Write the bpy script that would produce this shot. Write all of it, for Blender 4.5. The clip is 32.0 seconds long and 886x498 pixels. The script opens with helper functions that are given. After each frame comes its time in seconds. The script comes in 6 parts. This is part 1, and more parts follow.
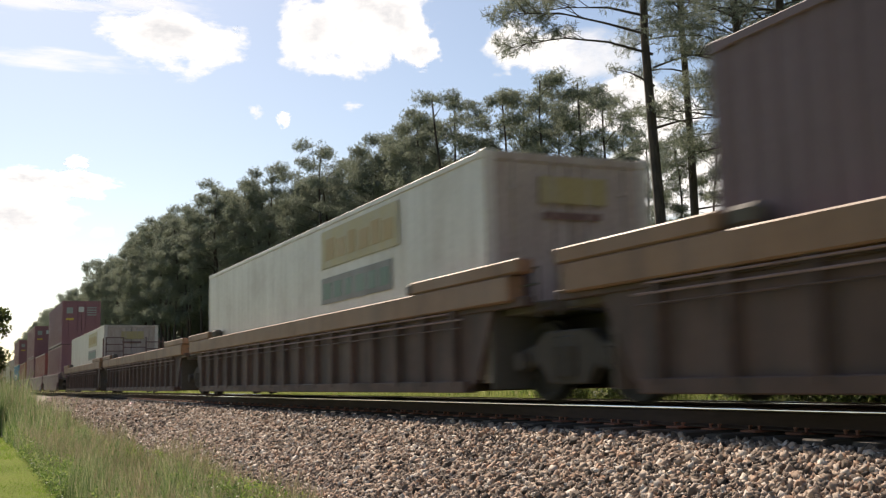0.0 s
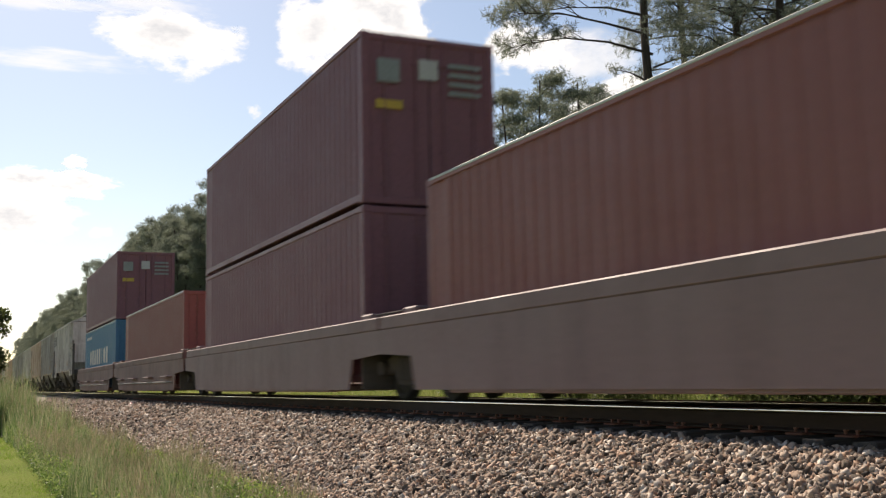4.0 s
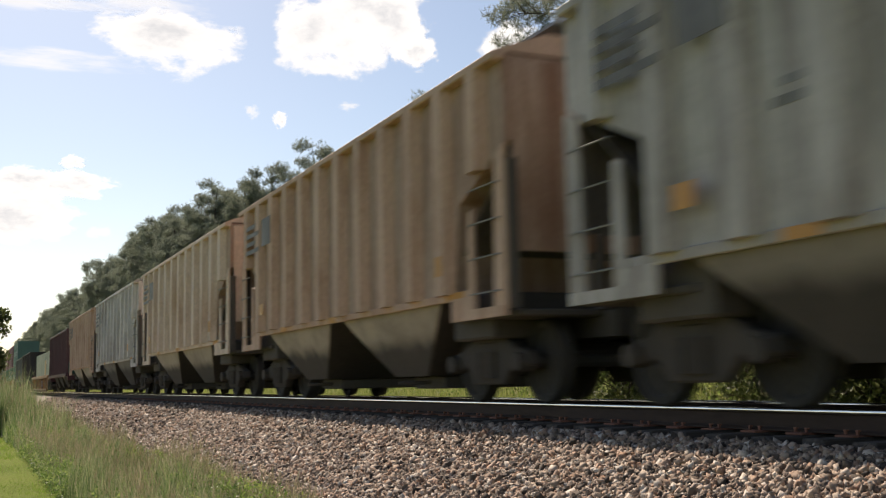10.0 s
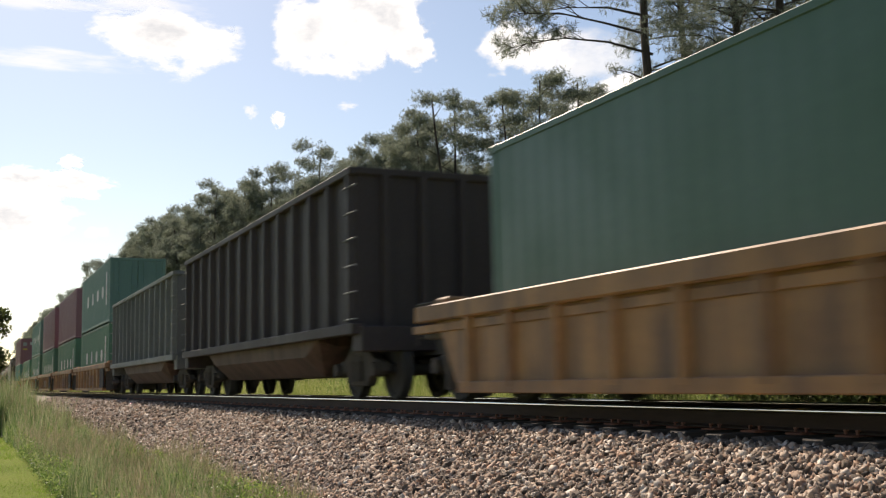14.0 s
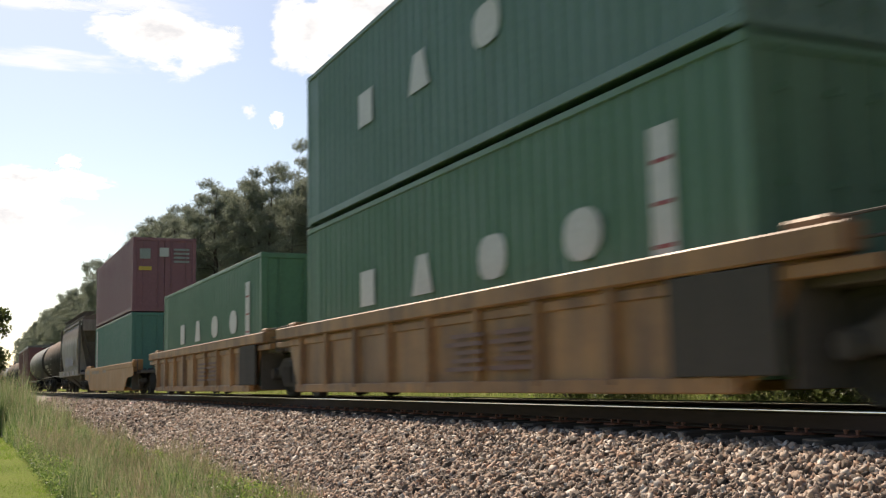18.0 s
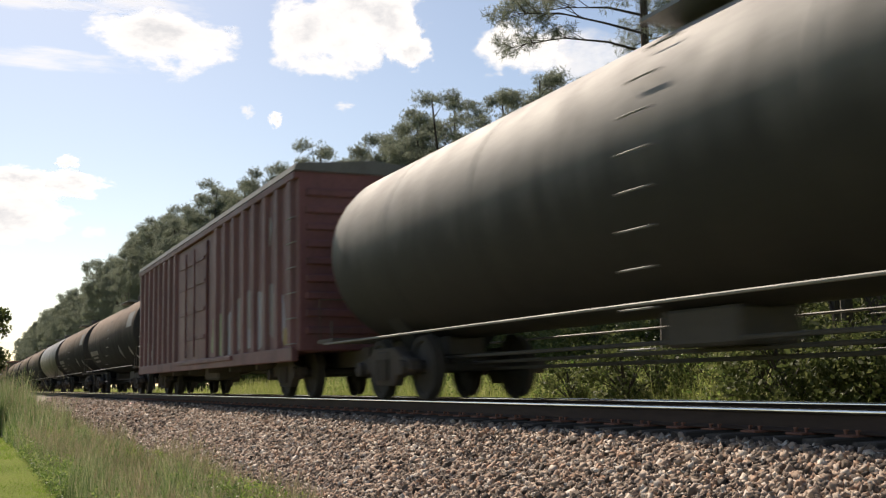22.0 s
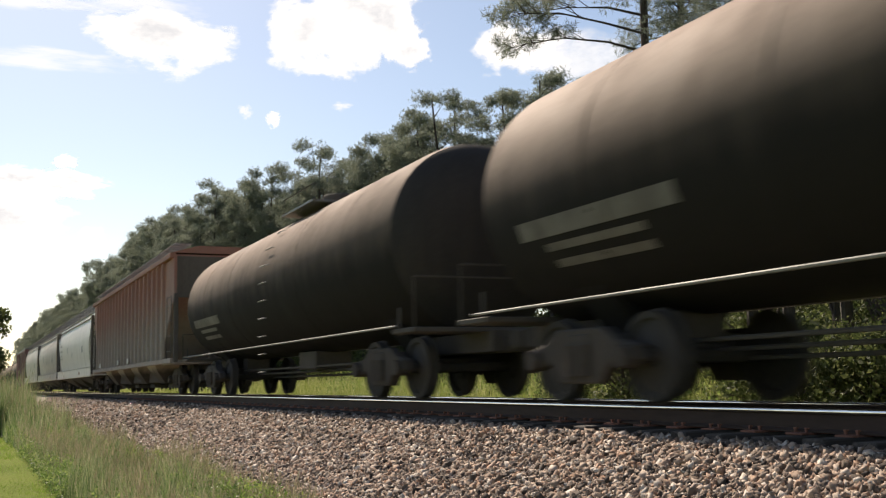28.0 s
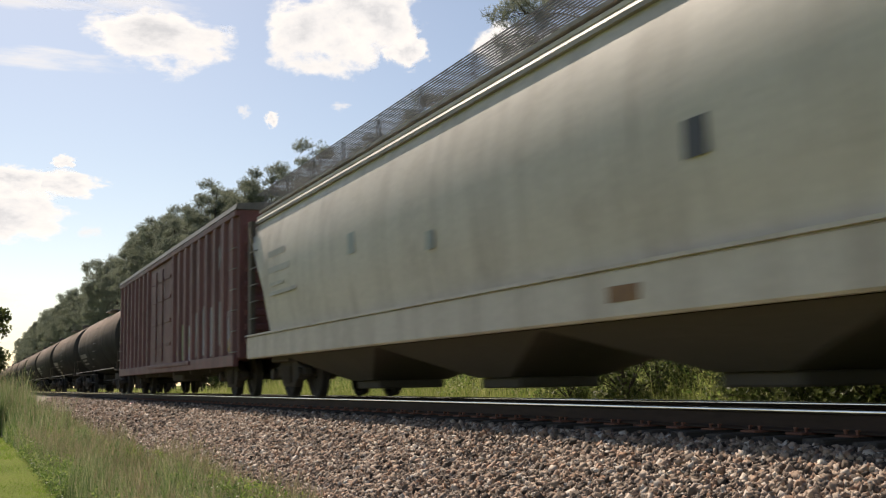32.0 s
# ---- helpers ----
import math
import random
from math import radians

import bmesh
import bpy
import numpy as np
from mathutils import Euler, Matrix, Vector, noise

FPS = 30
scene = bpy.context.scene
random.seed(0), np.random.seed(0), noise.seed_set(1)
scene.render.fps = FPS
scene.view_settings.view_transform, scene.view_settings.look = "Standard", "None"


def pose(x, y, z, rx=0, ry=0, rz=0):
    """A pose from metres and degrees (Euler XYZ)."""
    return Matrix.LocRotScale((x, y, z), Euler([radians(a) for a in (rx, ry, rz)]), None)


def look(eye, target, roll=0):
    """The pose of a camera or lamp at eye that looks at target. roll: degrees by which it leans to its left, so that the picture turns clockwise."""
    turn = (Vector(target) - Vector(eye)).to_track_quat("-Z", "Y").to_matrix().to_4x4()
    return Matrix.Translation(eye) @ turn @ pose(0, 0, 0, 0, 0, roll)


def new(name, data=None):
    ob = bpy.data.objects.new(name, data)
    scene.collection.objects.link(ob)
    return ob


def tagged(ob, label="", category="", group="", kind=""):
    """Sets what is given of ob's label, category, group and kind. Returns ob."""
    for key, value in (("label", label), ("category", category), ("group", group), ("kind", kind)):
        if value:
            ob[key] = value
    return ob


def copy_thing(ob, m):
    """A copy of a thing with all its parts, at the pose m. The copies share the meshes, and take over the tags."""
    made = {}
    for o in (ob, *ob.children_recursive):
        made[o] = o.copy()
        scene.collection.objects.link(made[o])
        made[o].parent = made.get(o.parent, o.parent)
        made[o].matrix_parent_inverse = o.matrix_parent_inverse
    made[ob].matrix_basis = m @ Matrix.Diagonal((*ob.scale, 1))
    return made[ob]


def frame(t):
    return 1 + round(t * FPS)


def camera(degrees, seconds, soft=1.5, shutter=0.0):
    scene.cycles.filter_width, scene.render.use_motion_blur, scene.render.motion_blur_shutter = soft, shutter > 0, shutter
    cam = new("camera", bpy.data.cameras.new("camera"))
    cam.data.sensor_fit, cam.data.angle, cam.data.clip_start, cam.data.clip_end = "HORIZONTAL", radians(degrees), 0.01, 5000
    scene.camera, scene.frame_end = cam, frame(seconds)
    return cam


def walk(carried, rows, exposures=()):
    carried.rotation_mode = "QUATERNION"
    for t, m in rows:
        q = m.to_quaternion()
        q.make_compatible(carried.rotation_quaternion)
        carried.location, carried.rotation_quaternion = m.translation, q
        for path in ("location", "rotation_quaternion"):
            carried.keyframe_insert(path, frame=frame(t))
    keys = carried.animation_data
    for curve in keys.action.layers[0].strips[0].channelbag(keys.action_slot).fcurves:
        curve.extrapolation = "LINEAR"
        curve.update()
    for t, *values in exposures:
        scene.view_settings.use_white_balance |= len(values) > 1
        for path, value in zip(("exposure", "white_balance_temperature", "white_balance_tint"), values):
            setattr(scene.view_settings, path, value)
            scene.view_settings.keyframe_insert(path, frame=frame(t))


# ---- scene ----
cam = camera(45.77, 32.0, soft=1.25, shutter=0.3)
EYE = Vector((-6.99, 0.0, 0.317))


def aim(bearing, rise):
    """A point far off, by its bearing clockwise from the track's far end and its rise, in degrees."""
    b, e = radians(bearing), radians(rise)
    return Vector((math.sin(b) * math.cos(e), math.cos(b) * math.cos(e), math.sin(e)))


STAND = look(EYE, EYE + 100 * aim(24.475, 7.13), -1.167)
# the film camera opens and closes a little as pale and dark cars fill its view
STOPS = [(0, 0.49), (1, 0.39), (2, 0.38), (3, 0.43), (6, 0.49), (7, 0.43), (8, 0.36), (10, 0.43), (12, 0.38),
         (13, 0.43), (14, 0.49), (17, 0.57), (18, 0.55), (19, 0.46), (21, 0.46), (22, 0.42), (23, 0.49), (25, 0.52), (28, 0.52), (30, 0.48), (31, 0.32), (32, 0.28)]
walk(cam, [(0.0, STAND), (32.0, STAND)], exposures=[(float(t), stop, 7000, 13) for t, stop in STOPS])

# ---- daylight ----
SUN_RISE, SUN_BEARING = 40.0, 0.6
world = bpy.data.worlds.new("sky")
scene.world = world
world.use_nodes = True
wn, wl = world.node_tree.nodes, world.node_tree.links
sky = wn.new("ShaderNodeTexSky")
sky.sky_type = "NISHITA"
sky.sun_disc = False
sky.sun_elevation = radians(SUN_RISE)
sky.sun_rotation = radians(SUN_BEARING)
sky.air_density, sky.dust_density, sky.ozone_density = 1.0, 0.45, 1.0
wl.new(sky.outputs[0], wn["Background"].inputs[0])
wn["Background"].inputs[1].default_value = 0.086
sun = new("sun", bpy.data.lights.new("sun", "SUN"))
sun.data.energy, sun.data.angle, sun.data.color = 4.7, radians(0.53), (1.0, 0.91, 0.78)
sun.matrix_world = look(200 * aim(SUN_BEARING, SUN_RISE), (0, 0, 0))


# ---- materials ----
class Nodes:
    """A small writer of node materials."""

    def __init__(self, name):
        self.mat = bpy.data.materials.new(name)
        self.mat.use_nodes = True
        self.tree = self.mat.node_tree
        self.bsdf = self.tree.nodes["Principled BSDF"]
        self.coord = self.add("ShaderNodeTexCoord")

    def add(self, kind, **values):
        node = self.tree.nodes.new(kind)
        for key, value in values.items():
            node.inputs[key].default_value = value
        return node

    def link(self, a, b):
        self.tree.links.new(a, b)

    def noise(self, scale, stretch=(1, 1, 1), detail=5.0, rough=0.6, shift=True):
        m = self.add("ShaderNodeMapping")
        m.inputs["Scale"].default_value = stretch
        self.link(self.coord.outputs["Object"], m.inputs["Vector"])
        if shift:
            info = self.add("ShaderNodeObjectInfo")
            mul = self.add("ShaderNodeMath")
            mul.operation = "MULTIPLY"
            mul.inputs[1].default_value = 37.0
            self.link(info.outputs["Random"], mul.inputs[0])
            self.link(mul.outputs[0], m.inputs["Location"])
        n = self.add("ShaderNodeTexNoise", Scale=scale, Detail=detail, Roughness=rough)
        self.link(m.outputs[0], n.inputs["Vector"])
        return n.outputs["Fac"]

    def ramp(self, fac, stops):
        r = self.add("ShaderNodeValToRGB")
        e = r.color_ramp.elements
        while len(e) < len(stops):
            e.new(0.5)
        for el, (at, c) in zip(e, stops):
            el.position = at
            el.color = (*c, 1) if len(c) == 3 else c
        self.link(fac, r.inputs[0])
        return r.outputs[0]

    def mix(self, fac, a, b, mode="MIX"):
        m = self.add("ShaderNodeMix")
        m.data_type, m.blend_type = "RGBA", mode
        for sock, v in ((m.inputs[0], fac), (m.inputs[6], a), (m.inputs[7], b)):
            if isinstance(v, (int, float)):
                sock.default_value = v
            elif isinstance(v, tuple):
                sock.default_value = (*v, 1)
            else:
                self.link(v, sock)
        return m.outputs[2]

    def bump(self, height, strength, distance=0.01):
        b = self.add("ShaderNodeBump", Strength=strength, Distance=distance)
        self.link(height, b.inputs["Height"])
        self.link(b.outputs[0], self.bsdf.inputs["Normal"])

    def done(self, color=None, rough=0.6, metal=0.0):
        if isinstance(color, tuple):
            self.bsdf.inputs["Base Color"].default_value = (*color, 1)
        elif color is not None:
            self.link(color, self.bsdf.inputs["Base Color"])
        if isinstance(rough, float):
            self.bsdf.inputs["Roughness"].default_value = rough
        else:
            self.link(rough, self.bsdf.inputs["Roughness"])
        self.bsdf.inputs["Metallic"].default_value = metal
        return self.mat


def grey(v):
    return (v, v, v)


def paint(name, color, dirt=(0.12, 0.09, 0.07), amount=0.5, rough=0.5, metal=0.0, streak=2.2, gloss=0.5):
    """Weathered paint on steel: streaks that run down, blotches of dirt, a fine grain."""
    n = Nodes(name)
    runs = n.noise(streak, (1, 1, 0.12), 6.0, 0.65)
    blot = n.noise(0.8, (1, 1, 1), 7.0, 0.7)
    fine = n.noise(22.0, (1, 1, 0.6), 3.0, 0.6)
    lo = 0.62 - 0.28 * amount
    a = n.mix(n.ramp(runs, [(lo, grey(0)), (lo + 0.28, grey(min(1, amount * 1.3)))]), color, dirt)
    b = n.mix(n.ramp(blot, [(lo + 0.06, grey(0)), (lo + 0.3, grey(min(1, amount)))]), a, dirt)
    c = n.mix(0.28, b, n.ramp(fine, [(0.3, grey(0.25)), (0.75, grey(1.0))]), "MULTIPLY")
    r = n.ramp(blot, [(0.3, grey(max(0.05, rough - 0.06))), (0.7, grey(min(1, rough + 0.12)))])
    n.bump(fine, 0.15, 0.006)
    n.bsdf.inputs["Specular IOR Level"].default_value = gloss
    return n.done(c, r, metal)


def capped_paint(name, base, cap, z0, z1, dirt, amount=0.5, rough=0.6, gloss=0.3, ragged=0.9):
    """Dark paint under a cap of dust, rust, dirt or lit colour, whose ragged lower edge runs down between the heights
    z0 and z1.
    """
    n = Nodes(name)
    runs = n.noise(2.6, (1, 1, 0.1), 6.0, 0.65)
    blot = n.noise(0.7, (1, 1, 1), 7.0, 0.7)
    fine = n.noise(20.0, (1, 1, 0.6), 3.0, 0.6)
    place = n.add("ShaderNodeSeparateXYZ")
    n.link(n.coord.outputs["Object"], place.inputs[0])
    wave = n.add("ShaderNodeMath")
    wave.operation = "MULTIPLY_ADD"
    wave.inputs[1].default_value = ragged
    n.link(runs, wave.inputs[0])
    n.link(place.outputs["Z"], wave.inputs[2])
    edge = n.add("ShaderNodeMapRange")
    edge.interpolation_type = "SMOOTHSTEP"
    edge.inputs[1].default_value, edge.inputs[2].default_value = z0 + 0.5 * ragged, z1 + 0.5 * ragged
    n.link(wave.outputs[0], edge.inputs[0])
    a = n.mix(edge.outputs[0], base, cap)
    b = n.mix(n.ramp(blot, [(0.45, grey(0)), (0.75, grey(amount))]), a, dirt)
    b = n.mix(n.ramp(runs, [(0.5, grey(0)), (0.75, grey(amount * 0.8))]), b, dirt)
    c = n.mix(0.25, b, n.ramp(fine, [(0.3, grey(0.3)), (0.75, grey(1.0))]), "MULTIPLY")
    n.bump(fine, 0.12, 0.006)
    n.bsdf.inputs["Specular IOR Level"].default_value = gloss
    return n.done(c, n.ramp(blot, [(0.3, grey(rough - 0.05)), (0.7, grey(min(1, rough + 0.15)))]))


M = {}
M["grey_hopper"] = paint("grey_hopper_paint", (0.575, 0.517, 0.477), (0.23, 0.184, 0.155), 0.72, 0.6, streak=3.4)
M["pale_hopper"] = paint("pale_hopper_paint", (0.726, 0.654, 0.605), (0.297, 0.237, 0.198), 0.72, 0.6, streak=3.4)
M["dull_hopper"] = paint("dull_hopper_paint", (0.459, 0.403, 0.37), (0.19, 0.151, 0.129), 0.72, 0.6, streak=3.4)
# Grimy bays whose dark lower tone stands for shade under the car.
M["bay_grime_shade"] = capped_paint("grimy_shaded_hopper_bay_paint", (0.09, 0.075, 0.065), (0.50, 0.41, 0.325), 0.72, 1.0, (0.14, 0.11, 0.09), 0.5, 0.75, 0.2, 0.4)
M["bay_dull_shade"] = capped_paint("dull_shaded_hopper_bay_paint", (0.07, 0.06, 0.053), (0.29, 0.25, 0.215), 0.85, 1.15, (0.12, 0.10, 0.085), 0.5, 0.75, 0.2, 0.4)
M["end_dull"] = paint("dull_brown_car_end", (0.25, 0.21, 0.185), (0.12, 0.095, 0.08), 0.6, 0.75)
M["rusty_hopper"] = paint("rusty_hopper_paint", (0.71, 0.535, 0.435), (0.39, 0.205, 0.125), 0.64, 0.7, streak=3.4)
M["rust_hopper"] = paint("orange_rust_hopper_paint", (0.67, 0.445, 0.325), (0.41, 0.215, 0.13), 0.62, 0.75, streak=3.4)
M["rust_panel"] = paint("rust_run_hopper_panel", (0.53, 0.37, 0.28), (0.31, 0.16, 0.10), 0.7, 0.75, streak=3.4)
M["tan_hopper"] = paint("tan_hopper_paint", (0.80, 0.61, 0.475), (0.48, 0.275, 0.165), 0.6, 0.65, streak=3.4)
M["pale_silver"] = paint("pale_silver_paint", (0.70, 0.635, 0.57), (0.40, 0.34, 0.295), 0.55, 0.6, gloss=0.3)
M["bright_silver"] = paint("bright_silver_grey_paint", (0.78, 0.745, 0.70), (0.48, 0.445, 0.41), 0.45, 0.45, gloss=0.5)
M["red_brown"] = capped_paint("faded_red_brown_paint", (0.345, 0.29, 0.255), (0.375, 0.17, 0.13), 1.5, 3.7, (0.25, 0.19, 0.165), 0.45, 0.65, 0.3, 1.8)
M["maroon"] = paint("maroon_paint", (0.105, 0.029, 0.039), (0.055, 0.03, 0.032), 0.5, 0.55)
M["box_red"] = paint("boxcar_red_paint", (0.19, 0.076, 0.08), (0.10, 0.052, 0.055), 0.6, 0.6)
M["coal_black"] = paint("sooty_black_paint", (0.05, 0.035, 0.036), (0.075, 0.056, 0.052), 0.5, 0.65)
M["coal_grey"] = paint("sooty_grey_paint", (0.165, 0.165, 0.158), (0.08, 0.07, 0.065), 0.5, 0.6)
# Pale caps hold the sunlit top, dark bases the shaded belly, besides dust.
M["tank_dusty_lit"] = capped_paint("dusty_sunlit_top_tank_paint", (0.022, 0.02, 0.019), (0.38, 0.28, 0.222), 2.0, 3.45, (0.034, 0.029, 0.026), 0.35, 0.75, 0.1, 0.7)
M["tank_black_lit"] = capped_paint("black_sunlit_top_tank_paint", (0.033, 0.031, 0.03), (0.43, 0.405, 0.40), 1.9, 3.5, (0.06, 0.055, 0.052), 0.4, 0.5, 0.4)
M["tank_head_shade"] = paint("shaded_tank_head_paint", (0.042, 0.037, 0.035), (0.075, 0.062, 0.054), 0.5, 0.75, gloss=0.2)
M["tank_grey_lit"] = capped_paint("grey_sunlit_top_tank_paint", (0.04, 0.037, 0.035), (0.44, 0.405, 0.385), 2.0, 3.4, (0.075, 0.065, 0.06), 0.4, 0.68, 0.2)
M["purple_box"] = paint("purple_brown_container_paint", (0.258, 0.109, 0.131), (0.157, 0.0694, 0.0795), 0.25, 0.5)
M["dull_purple"] = paint("dull_grey_purple_container_paint", (0.185, 0.115, 0.125), (0.115, 0.072, 0.076), 0.45, 0.55)
M["red_box"] = paint("faded_red_container_paint", (0.302, 0.106, 0.0952), (0.179, 0.0672, 0.056), 0.3, 0.5)
M["green_box"] = paint("green_container_paint", (0.0878, 0.195, 0.122), (0.0915, 0.128, 0.0915), 0.35, 0.5)
M["teal_box"] = paint("teal_container_paint", (0.085, 0.215, 0.17), (0.07, 0.13, 0.11), 0.3, 0.5)
M["deep_green"] = paint("dark_green_container_paint", (0.055, 0.125, 0.082), (0.06, 0.095, 0.067), 0.2, 0.45)
M["blue_box"] = paint("blue_container_paint", (0.08, 0.215, 0.345), (0.08, 0.135, 0.185), 0.25, 0.48)
M["white_box"] = paint("white_container_paint", (0.67, 0.605, 0.55), (0.44, 0.355, 0.29), 0.5, 0.45, streak=3.0)
# White doors: dirt, plus the shade of an end turned from the sun.
M["white_end"] = paint("dirty_shaded_white_end_paint", (0.53, 0.43, 0.38), (0.33, 0.24, 0.195), 0.65, 0.6)
# Grime, toned darker still for the shade on car ends.
M["end_grime_shade"] = paint("grimy_shaded_car_end", (0.13, 0.11, 0.095), (0.07, 0.053, 0.043), 0.6, 0.8)
M["slate_green"] = paint("slate_green_container_paint", (0.117, 0.215, 0.182), (0.104, 0.15, 0.13), 0.35, 0.5)
M["red_line"] = paint("red_line_paint", (0.32, 0.06, 0.06), (0.3, 0.15, 0.13), 0.3, 0.5)
M["dusty_brown"] = capped_paint("dusty_brown_grey_paint", (0.40, 0.35, 0.315), (0.155, 0.118, 0.10), 2.85, 3.35, (0.19, 0.15, 0.125), 0.6, 0.62, 0.3, 0.5)
M["white_mark"] = paint("white_marking_paint", (0.58, 0.575, 0.56), (0.36, 0.35, 0.33), 0.4, 0.5)
M["faded_white"] = paint("faded_white_marking_paint", (0.42, 0.37, 0.37), (0.17, 0.08, 0.085), 0.75, 0.55, streak=3.4)
M["yellow_mark"] = paint("yellow_marking_paint", (0.62, 0.42, 0.07), (0.4, 0.28, 0.08), 0.3, 0.5)
M["faded_yellow"] = paint("faded_yellow_panel_paint", (0.44, 0.34, 0.15), (0.42, 0.36, 0.26), 0.6, 0.5, streak=3.5)
M["worn_stencil"] = paint("worn_grey_brown_stencil_paint", (0.23, 0.19, 0.16), (0.38, 0.19, 0.075), 0.75, 0.55, streak=5.0)
M["grey_mark"] = paint("grey_marking_paint", (0.30, 0.33, 0.32), (0.45, 0.45, 0.43), 0.3, 0.5)
M["orange_mark"] = paint("orange_marking_paint", (0.60, 0.27, 0.05), (0.4, 0.2, 0.06), 0.3, 0.5)
M["gold_mark"] = paint("dull_gold_lettering_paint", (0.36, 0.22, 0.05), (0.45, 0.32, 0.1), 0.4, 0.5)
M["moss_mark"] = paint("dark_green_lettering_paint", (0.10, 0.17, 0.13), (0.25, 0.29, 0.26), 0.4, 0.5)
M["black_mark"] = paint("black_marking_paint", (0.05, 0.05, 0.055), (0.15, 0.14, 0.13), 0.3, 0.5)
M["graffiti_pale"] = paint("pale_blue_sprayed_paint", (0.27, 0.24, 0.25), (0.17, 0.11, 0.115), 0.7, 0.55, streak=3.0)
M["graffiti_green"] = paint("green_sprayed_paint", (0.24, 0.30, 0.14), (0.16, 0.11, 0.10), 0.7, 0.55, streak=3.0)
M["graffiti_violet"] = paint("violet_sprayed_paint", (0.33, 0.30, 0.37), (0.30, 0.26, 0.25), 0.65, 0.55, streak=3.0)
M["well_tan"] = paint("tan_well_car_paint", (0.285, 0.155, 0.09), (0.14, 0.078, 0.052), 0.55, 0.6)
M["well_dark"] = paint("soot_brown_well_side", (0.118, 0.067, 0.054), (0.045, 0.03, 0.026), 0.7, 0.7, streak=3.2)
M["well_grey"] = paint("grey_brown_well_car_paint", (0.27, 0.172, 0.165), (0.165, 0.10, 0.093), 0.5, 0.65)
M["well_gold"] = paint("gold_yellow_well_car_paint", (0.43, 0.20, 0.06), (0.24, 0.125, 0.06), 0.4, 0.55)
M["stencil_grey"] = paint("worn_grey_stencil_paint", (0.40, 0.375, 0.355), (0.55, 0.51, 0.48), 0.75, 0.55, streak=5.0)
M["pale_dust"] = paint("chalky_dust", (0.36, 0.32, 0.29), (0.24, 0.19, 0.165), 0.75, 0.75, streak=3.5)
M["patch_grey"] = paint("grey_patch_paint", (0.27, 0.255, 0.245), (0.15, 0.13, 0.12), 0.6, 0.6, streak=4.0)
M["faded_grey"] = paint("faded_grey_lettering_paint", (0.19, 0.175, 0.165), (0.07, 0.06, 0.055), 0.7, 0.6, streak=4.0)
M["paper"] = paint("crumpled_paper", (0.8, 0.8, 0.78), (0.6, 0.58, 0.5), 0.3, 0.8)
M["dry_stem"] = paint("dry_weed_stem", (0.16, 0.12, 0.07), (0.08, 0.06, 0.04), 0.5, 0.85)
M["well_brown"] = paint("brown_well_car_paint", (0.21, 0.112, 0.094), (0.12, 0.068, 0.058), 0.55, 0.65)
M["well_yellow"] = paint("yellow_well_car_paint", (0.443, 0.221, 0.0864), (0.162, 0.0918, 0.0594), 0.75, 0.6, streak=3.0)
M["truck_steel"] = paint("grimy_truck_casting", (0.085, 0.073, 0.064), (0.125, 0.10, 0.084), 0.5, 0.9, gloss=0.25)
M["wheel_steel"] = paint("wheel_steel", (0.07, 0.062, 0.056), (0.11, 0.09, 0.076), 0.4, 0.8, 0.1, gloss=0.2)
M["grab_iron"] = paint("worn_grab_iron", (0.26, 0.25, 0.24), (0.15, 0.12, 0.10), 0.35, 0.65, 0.1, gloss=0.3)
M["grating"] = paint("galvanised_grating", (0.20, 0.20, 0.20), (0.12, 0.11, 0.10), 0.4, 0.5, 0.4)
M["underframe"] = paint("black_underframe", (0.115, 0.10, 0.088), (0.15, 0.125, 0.105), 0.4, 0.85, gloss=0.25)


def island_material(name, stops, rough=0.85, grain=40.0, bump=0.3, translucent=0.0, gloss=0.5):
    """Colour that changes from piece to piece of one joined mesh."""
    n = Nodes(name)
    g = n.add("ShaderNodeNewGeometry")
    c = n.ramp(g.outputs["Random Per Island"], stops)
    f = n.noise(grain, shift=False)
    c = n.mix(0.45, c, n.ramp(f, [(0.3, grey(0.35)), (0.7, grey(1.0))]), "MULTIPLY")
    if bump:
        n.bump(f, bump, 0.004)
    n.bsdf.inputs["Specular IOR Level"].default_value = gloss
    m = n.done(c, rough)
    if translucent:
        t = n.add("ShaderNodeBsdfTranslucent")
        n.link(c, t.inputs["Color"])
        x = n.add("ShaderNodeMixShader", Fac=translucent)
        n.link(n.bsdf.outputs[0], x.inputs[1])
        n.link(t.outputs[0], x.inputs[2])
        n.link(x.outputs[0], n.tree.nodes["Material Output"].inputs[0])
    return m


M["stone"] = island_material("granite_ballast_stone", [(0.0, (0.045, 0.034, 0.028)), (0.25, (0.21, 0.155, 0.118)), (0.5, (0.44, 0.335, 0.26)), (0.68, (0.36, 0.215, 0.14)), (0.85, (0.53, 0.42, 0.335)), (1.0, (0.74, 0.65, 0.56))], 0.9, 60.0)
M["needle"] = island_material("pine_needles", [(0.0, (0.155, 0.185, 0.145)), (0.6, (0.25, 0.28, 0.215)), (1.0, (0.36, 0.38, 0.285))], 0.6, 3.0, 0.0, 0.5, 0.2)
M["leaf"] = island_material("broad_leaves", [(0.0, (0.075, 0.10, 0.035)), (0.6, (0.13, 0.16, 0.055)), (1.0, (0.22, 0.23, 0.10))], 0.6, 3.0, 0.0, 0.42, 0.2)
M["weed"] = island_material("weeds_and_tall_grass", [(0.0, (0.085, 0.144, 0.05)), (0.35, (0.18, 0.262, 0.095)), (0.7, (0.345, 0.395, 0.195)), (1.0, (0.545, 0.485, 0.325))], 0.7, 4.0, 0.0, 0.45, 0.2)
